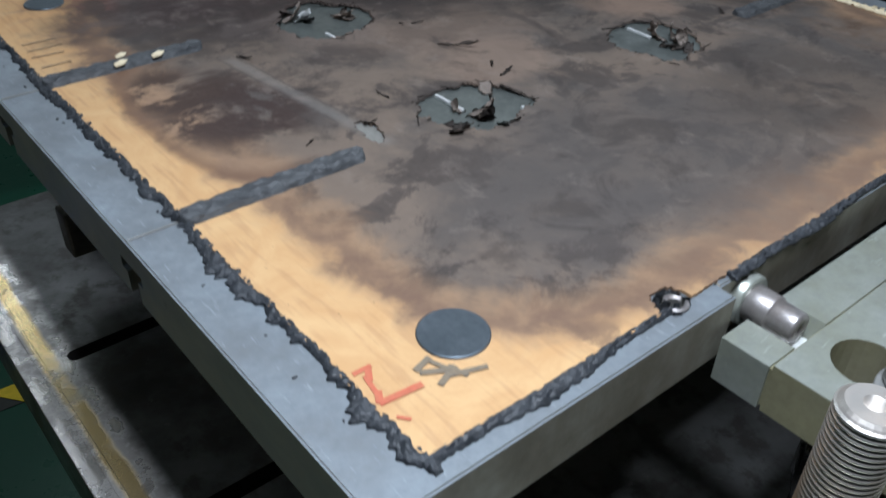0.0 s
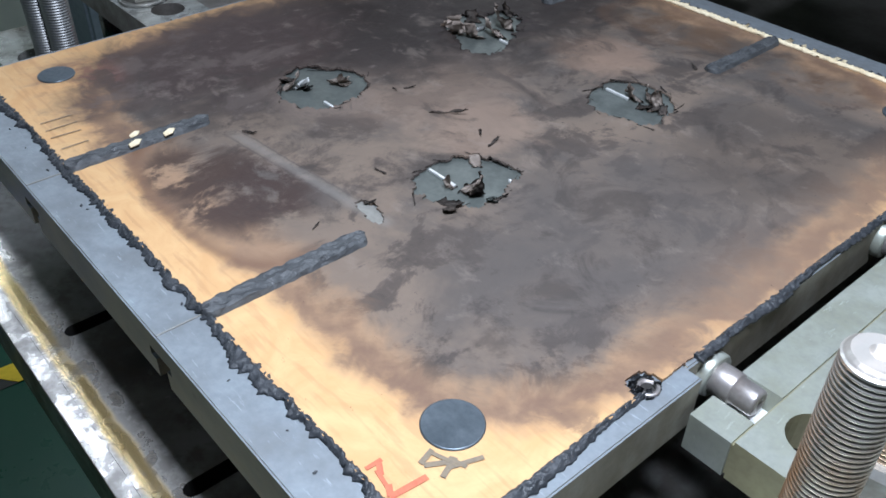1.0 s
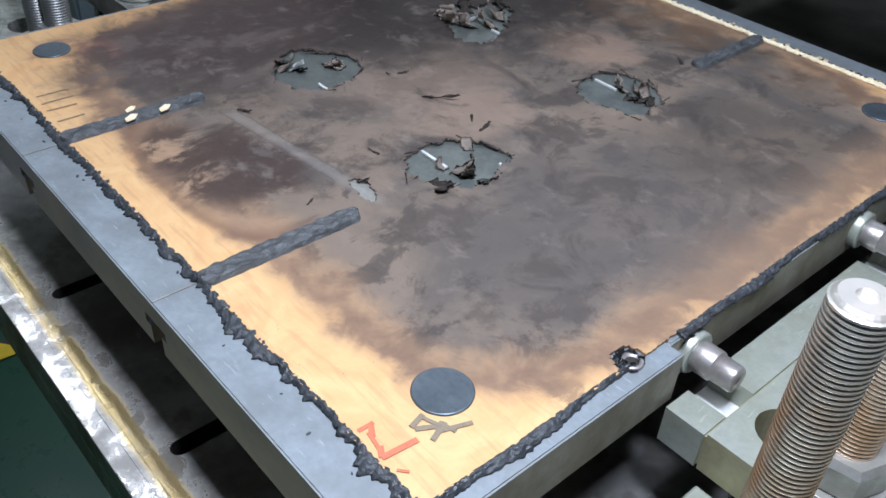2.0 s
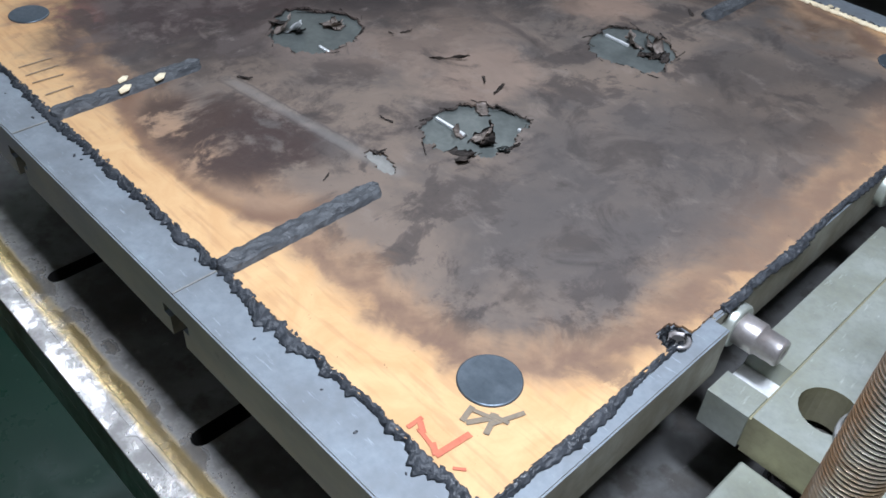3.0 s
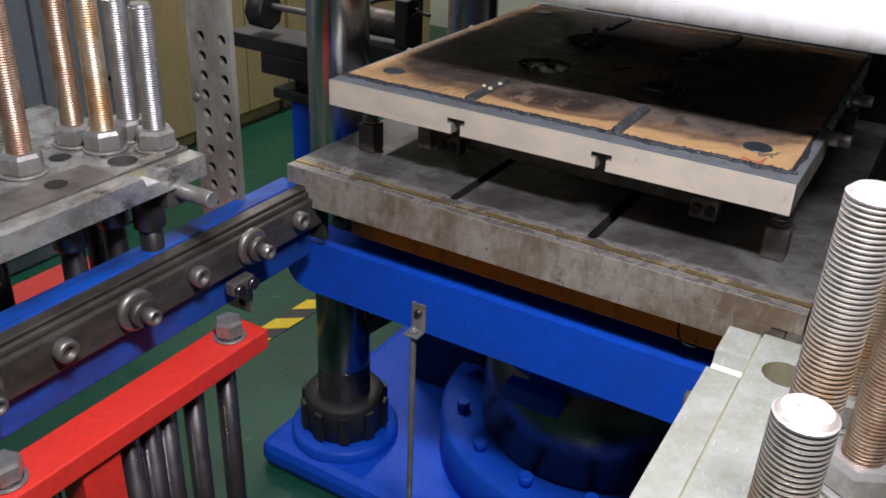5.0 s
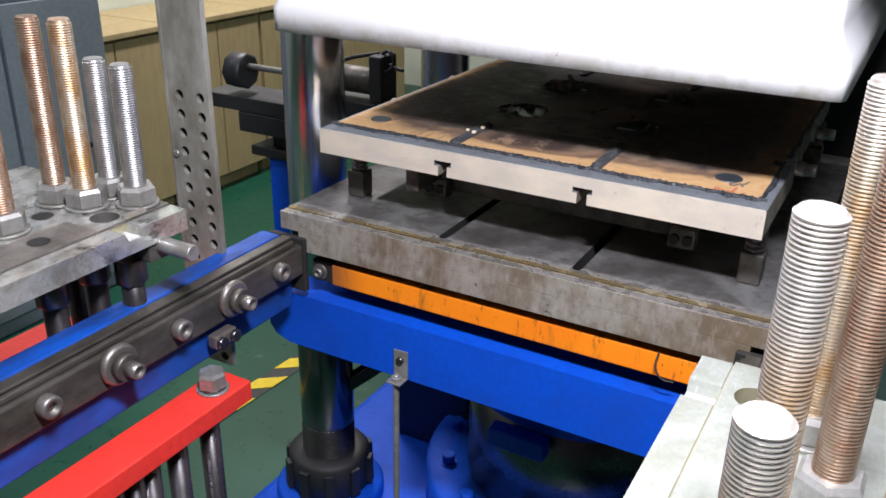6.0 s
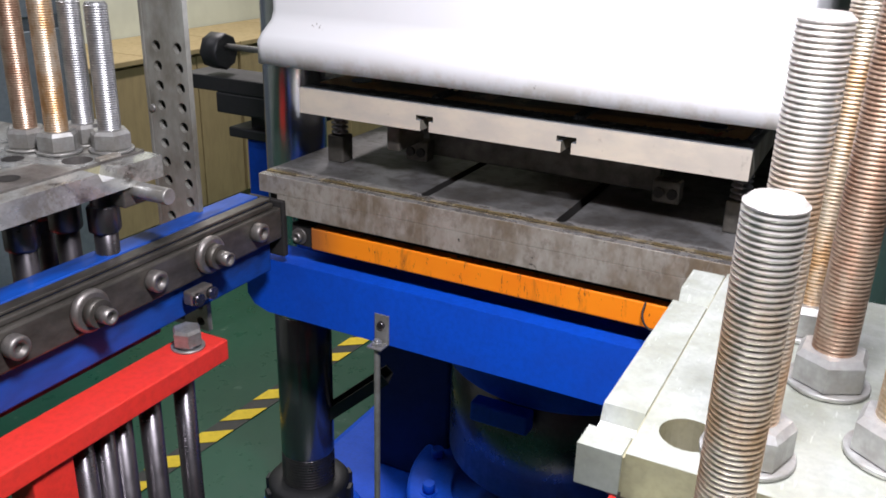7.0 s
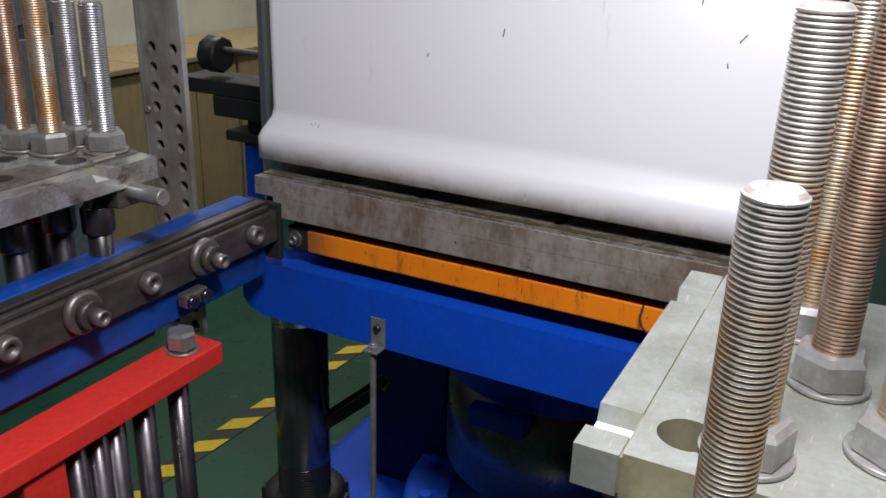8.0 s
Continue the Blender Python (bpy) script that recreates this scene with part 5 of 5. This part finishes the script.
    for x, y, l, w, turn, m in ((-0.0645, 0.0385, 0.009, 0.0024, 88, M_REDINK), (-0.0605, 0.0390, 0.007, 0.0030, 330, M_REDINK), (-0.0545, 0.0362, 0.013, 0.0022, 350, M_REDINK), (-0.0480, 0.0350, 0.007, 0.0032, 330, M_REDINK), (-0.0440, 0.0430, 0.020, 0.0034, 84, M_REDINK), (-0.033, 0.036, 0.006, 0.0016, 40, M_REDINK),
                                (-0.0520, 0.0600, 0.010, 0.0030, 105, M_GREYINK), (-0.0455, 0.0615, 0.013, 0.0030, 60, M_GREYINK), (-0.0405, 0.0640, 0.013, 0.0030, 112, M_GREYINK), (-0.0375, 0.0720, 0.018, 0.0026, 70, M_GREYINK), (-0.0460, 0.0655, 0.012, 0.0022, 20, M_GREYINK), (-0.0400, 0.0690, 0.010, 0.0022, 15, M_GREYINK),
                                (-0.475, 0.050, 0.024, 0.0010, 88, M_GREYINK), (-0.462, 0.049, 0.024, 0.0010, 90, M_GREYINK), (-0.449, 0.047, 0.022, 0.0010, 86, M_GREYINK), (-0.430, 0.046, 0.020, 0.0010, 90, M_GREYINK)):
        inked += 1
        part("ink_stroke", boxes((-l / 2, l / 2, -w / 2, w / 2, 0, 0.0002), bevel=0.00008), m, root).matrix_local = pose(x, y, 0.00250 + 0.00003 * inked, 0, 0, turn)
    return root


PLATES.append(mould_plate())


# ---- the white hood ----
def hood():
    root = thing("press_hood", "scuffed white sheet-metal hood of the upper platen with a flared rim", "press hood", (-0.30, 0.735, 0.0))
    # flared skirt profile: distance outward and height
    prof = [(0.0, 0.0), (0.0, 0.030), (-0.004, 0.040), (-0.014, 0.058), (-0.0165, 0.070), (-0.0165, 0.75)]
    bm = bmesh.new()
    loops = []
    for o, z in prof:
        hx, yf, yb = 0.356 + o, -o, 0.72
        loops.append([bm.verts.new(p) for p in ((-hx, yb, z), (-hx, yf + 0.012, z), (-hx + 0.004, yf + 0.003, z), (-hx + 0.013, yf, z), (hx - 0.013, yf, z), (hx - 0.004, yf + 0.003, z), (hx, yf + 0.012, z), (hx, yb, z))])
    for a, b in zip(loops, loops[1:]):
        for i in range(7):
            f = bm.faces.new((a[i], a[i + 1], b[i + 1], b[i]))
            f.smooth = True
    bmesh.ops.recalc_face_normals(bm, faces=bm.faces)
    bmesh.ops.solidify(bm, geom=bm.faces[:], thickness=0.003)
    part("skirt", bm, M_HOOD, root)
    for x, z, l, turn in ((0.008, 0.200, 0.010, 80), (-0.092, 0.165, 0.004, 60), (0.276, 0.216, 0.011, 50), (0.264, 0.187, 0.005, 100), (0.230, 0.250, 0.006, 85), (-0.18, 0.31, 0.007, 70), (0.10, 0.28, 0.005, 20)):
        scuff = part("scuff_mark", boxes((-l / 2, l / 2, -0.0003, 0.0, -0.0006, 0.0006)), M_DARK, root)
        scuff.matrix_local = pose(x, 0.0163, z, 0, -turn, 0)
    part("roof", boxes((-0.335, 0.335, 0.022, 0.72, 0.745, 0.75)), M_HOOD, root)
    part("upper_platen", boxes((-0.325, 0.325, 0.035, 0.70, 0.135, 0.30), bevel=0.003), M_DARK, root, "sooty black upper platen")
    return root


HOODS.append(hood())

# ---- shared movement ----
LIFT = [(0.0, 0.0), (5.6, 0.0), (5.8, 0.001), (6.0, 0.010), (6.5, 0.0598), (7.0, 0.1101), (7.2, 0.1190), (7.5, 0.1197), (8.0, 0.1197)]
DROP = [(0.0, 0.0926), (0.25, 0.056), (0.5, 0.0251), (1.0, 0.0096), (1.5, 0.0005), (1.75, 0.0), (2.2, 0.0)]
RACK = [(0.0, 0.1125), (0.25, 0.076), (0.5, 0.0444), (1.0, 0.0295), (1.5, 0.0192), (1.7, 0.013), (2.0, 0.005), (2.3, 0.0)]
SLIDE = [(0.0, 0.0), (2.95, 0.0), (3.2, 0.008), (3.5, 0.0695), (3.7, 0.1665), (4.0, 0.3226), (4.2, 0.4216), (4.5, 0.554), (4.8, 0.672), (5.05, 0.742), (5.2, 0.758), (5.5, 0.758), (8.0, 0.758)]
CLOSE = [(0.0, 0.1415), (6.95, 0.1415), (7.1, 0.134), (7.3, 0.112), (7.5, 0.086), (7.75, 0.051), (8.0, 0.0212)]


def at_time(rows, t):
    return float(np.interp(t, [r[0] for r in rows], [r[1] for r in rows]))


def motions():
    """Key everything that moves."""
    for ob in TABLE:
        b = ob.location.copy()
        walk(ob, [(t, pose(b.x, b.y, b.z + z)) for t, z in LIFT])
    for ob in RACKS:
        b = ob.location.copy()
        walk(ob, [(t, pose(b.x, b.y, b.z + z)) for t, z in RACK + LIFT[1:]])
    times = sorted({t for t, _ in DROP + SLIDE + LIFT})
    for ob in CARRIED:
        b = ob.location.copy()
        walk(ob, [(t, pose(b.x, b.y + at_time(SLIDE, t), b.z + at_time(LIFT, t))) for t in times])
    for ob in PLATES:
        b = ob.location.copy()
        walk(ob, [(t, pose(b.x, b.y + at_time(SLIDE, t), b.z + at_time(LIFT, t) + at_time(DROP, t))) for t in times])
    for ob in HOODS:
        b = ob.location.copy()
        walk(ob, [(t, pose(b.x, b.y, b.z + z)) for t, z in CLOSE])


motions()
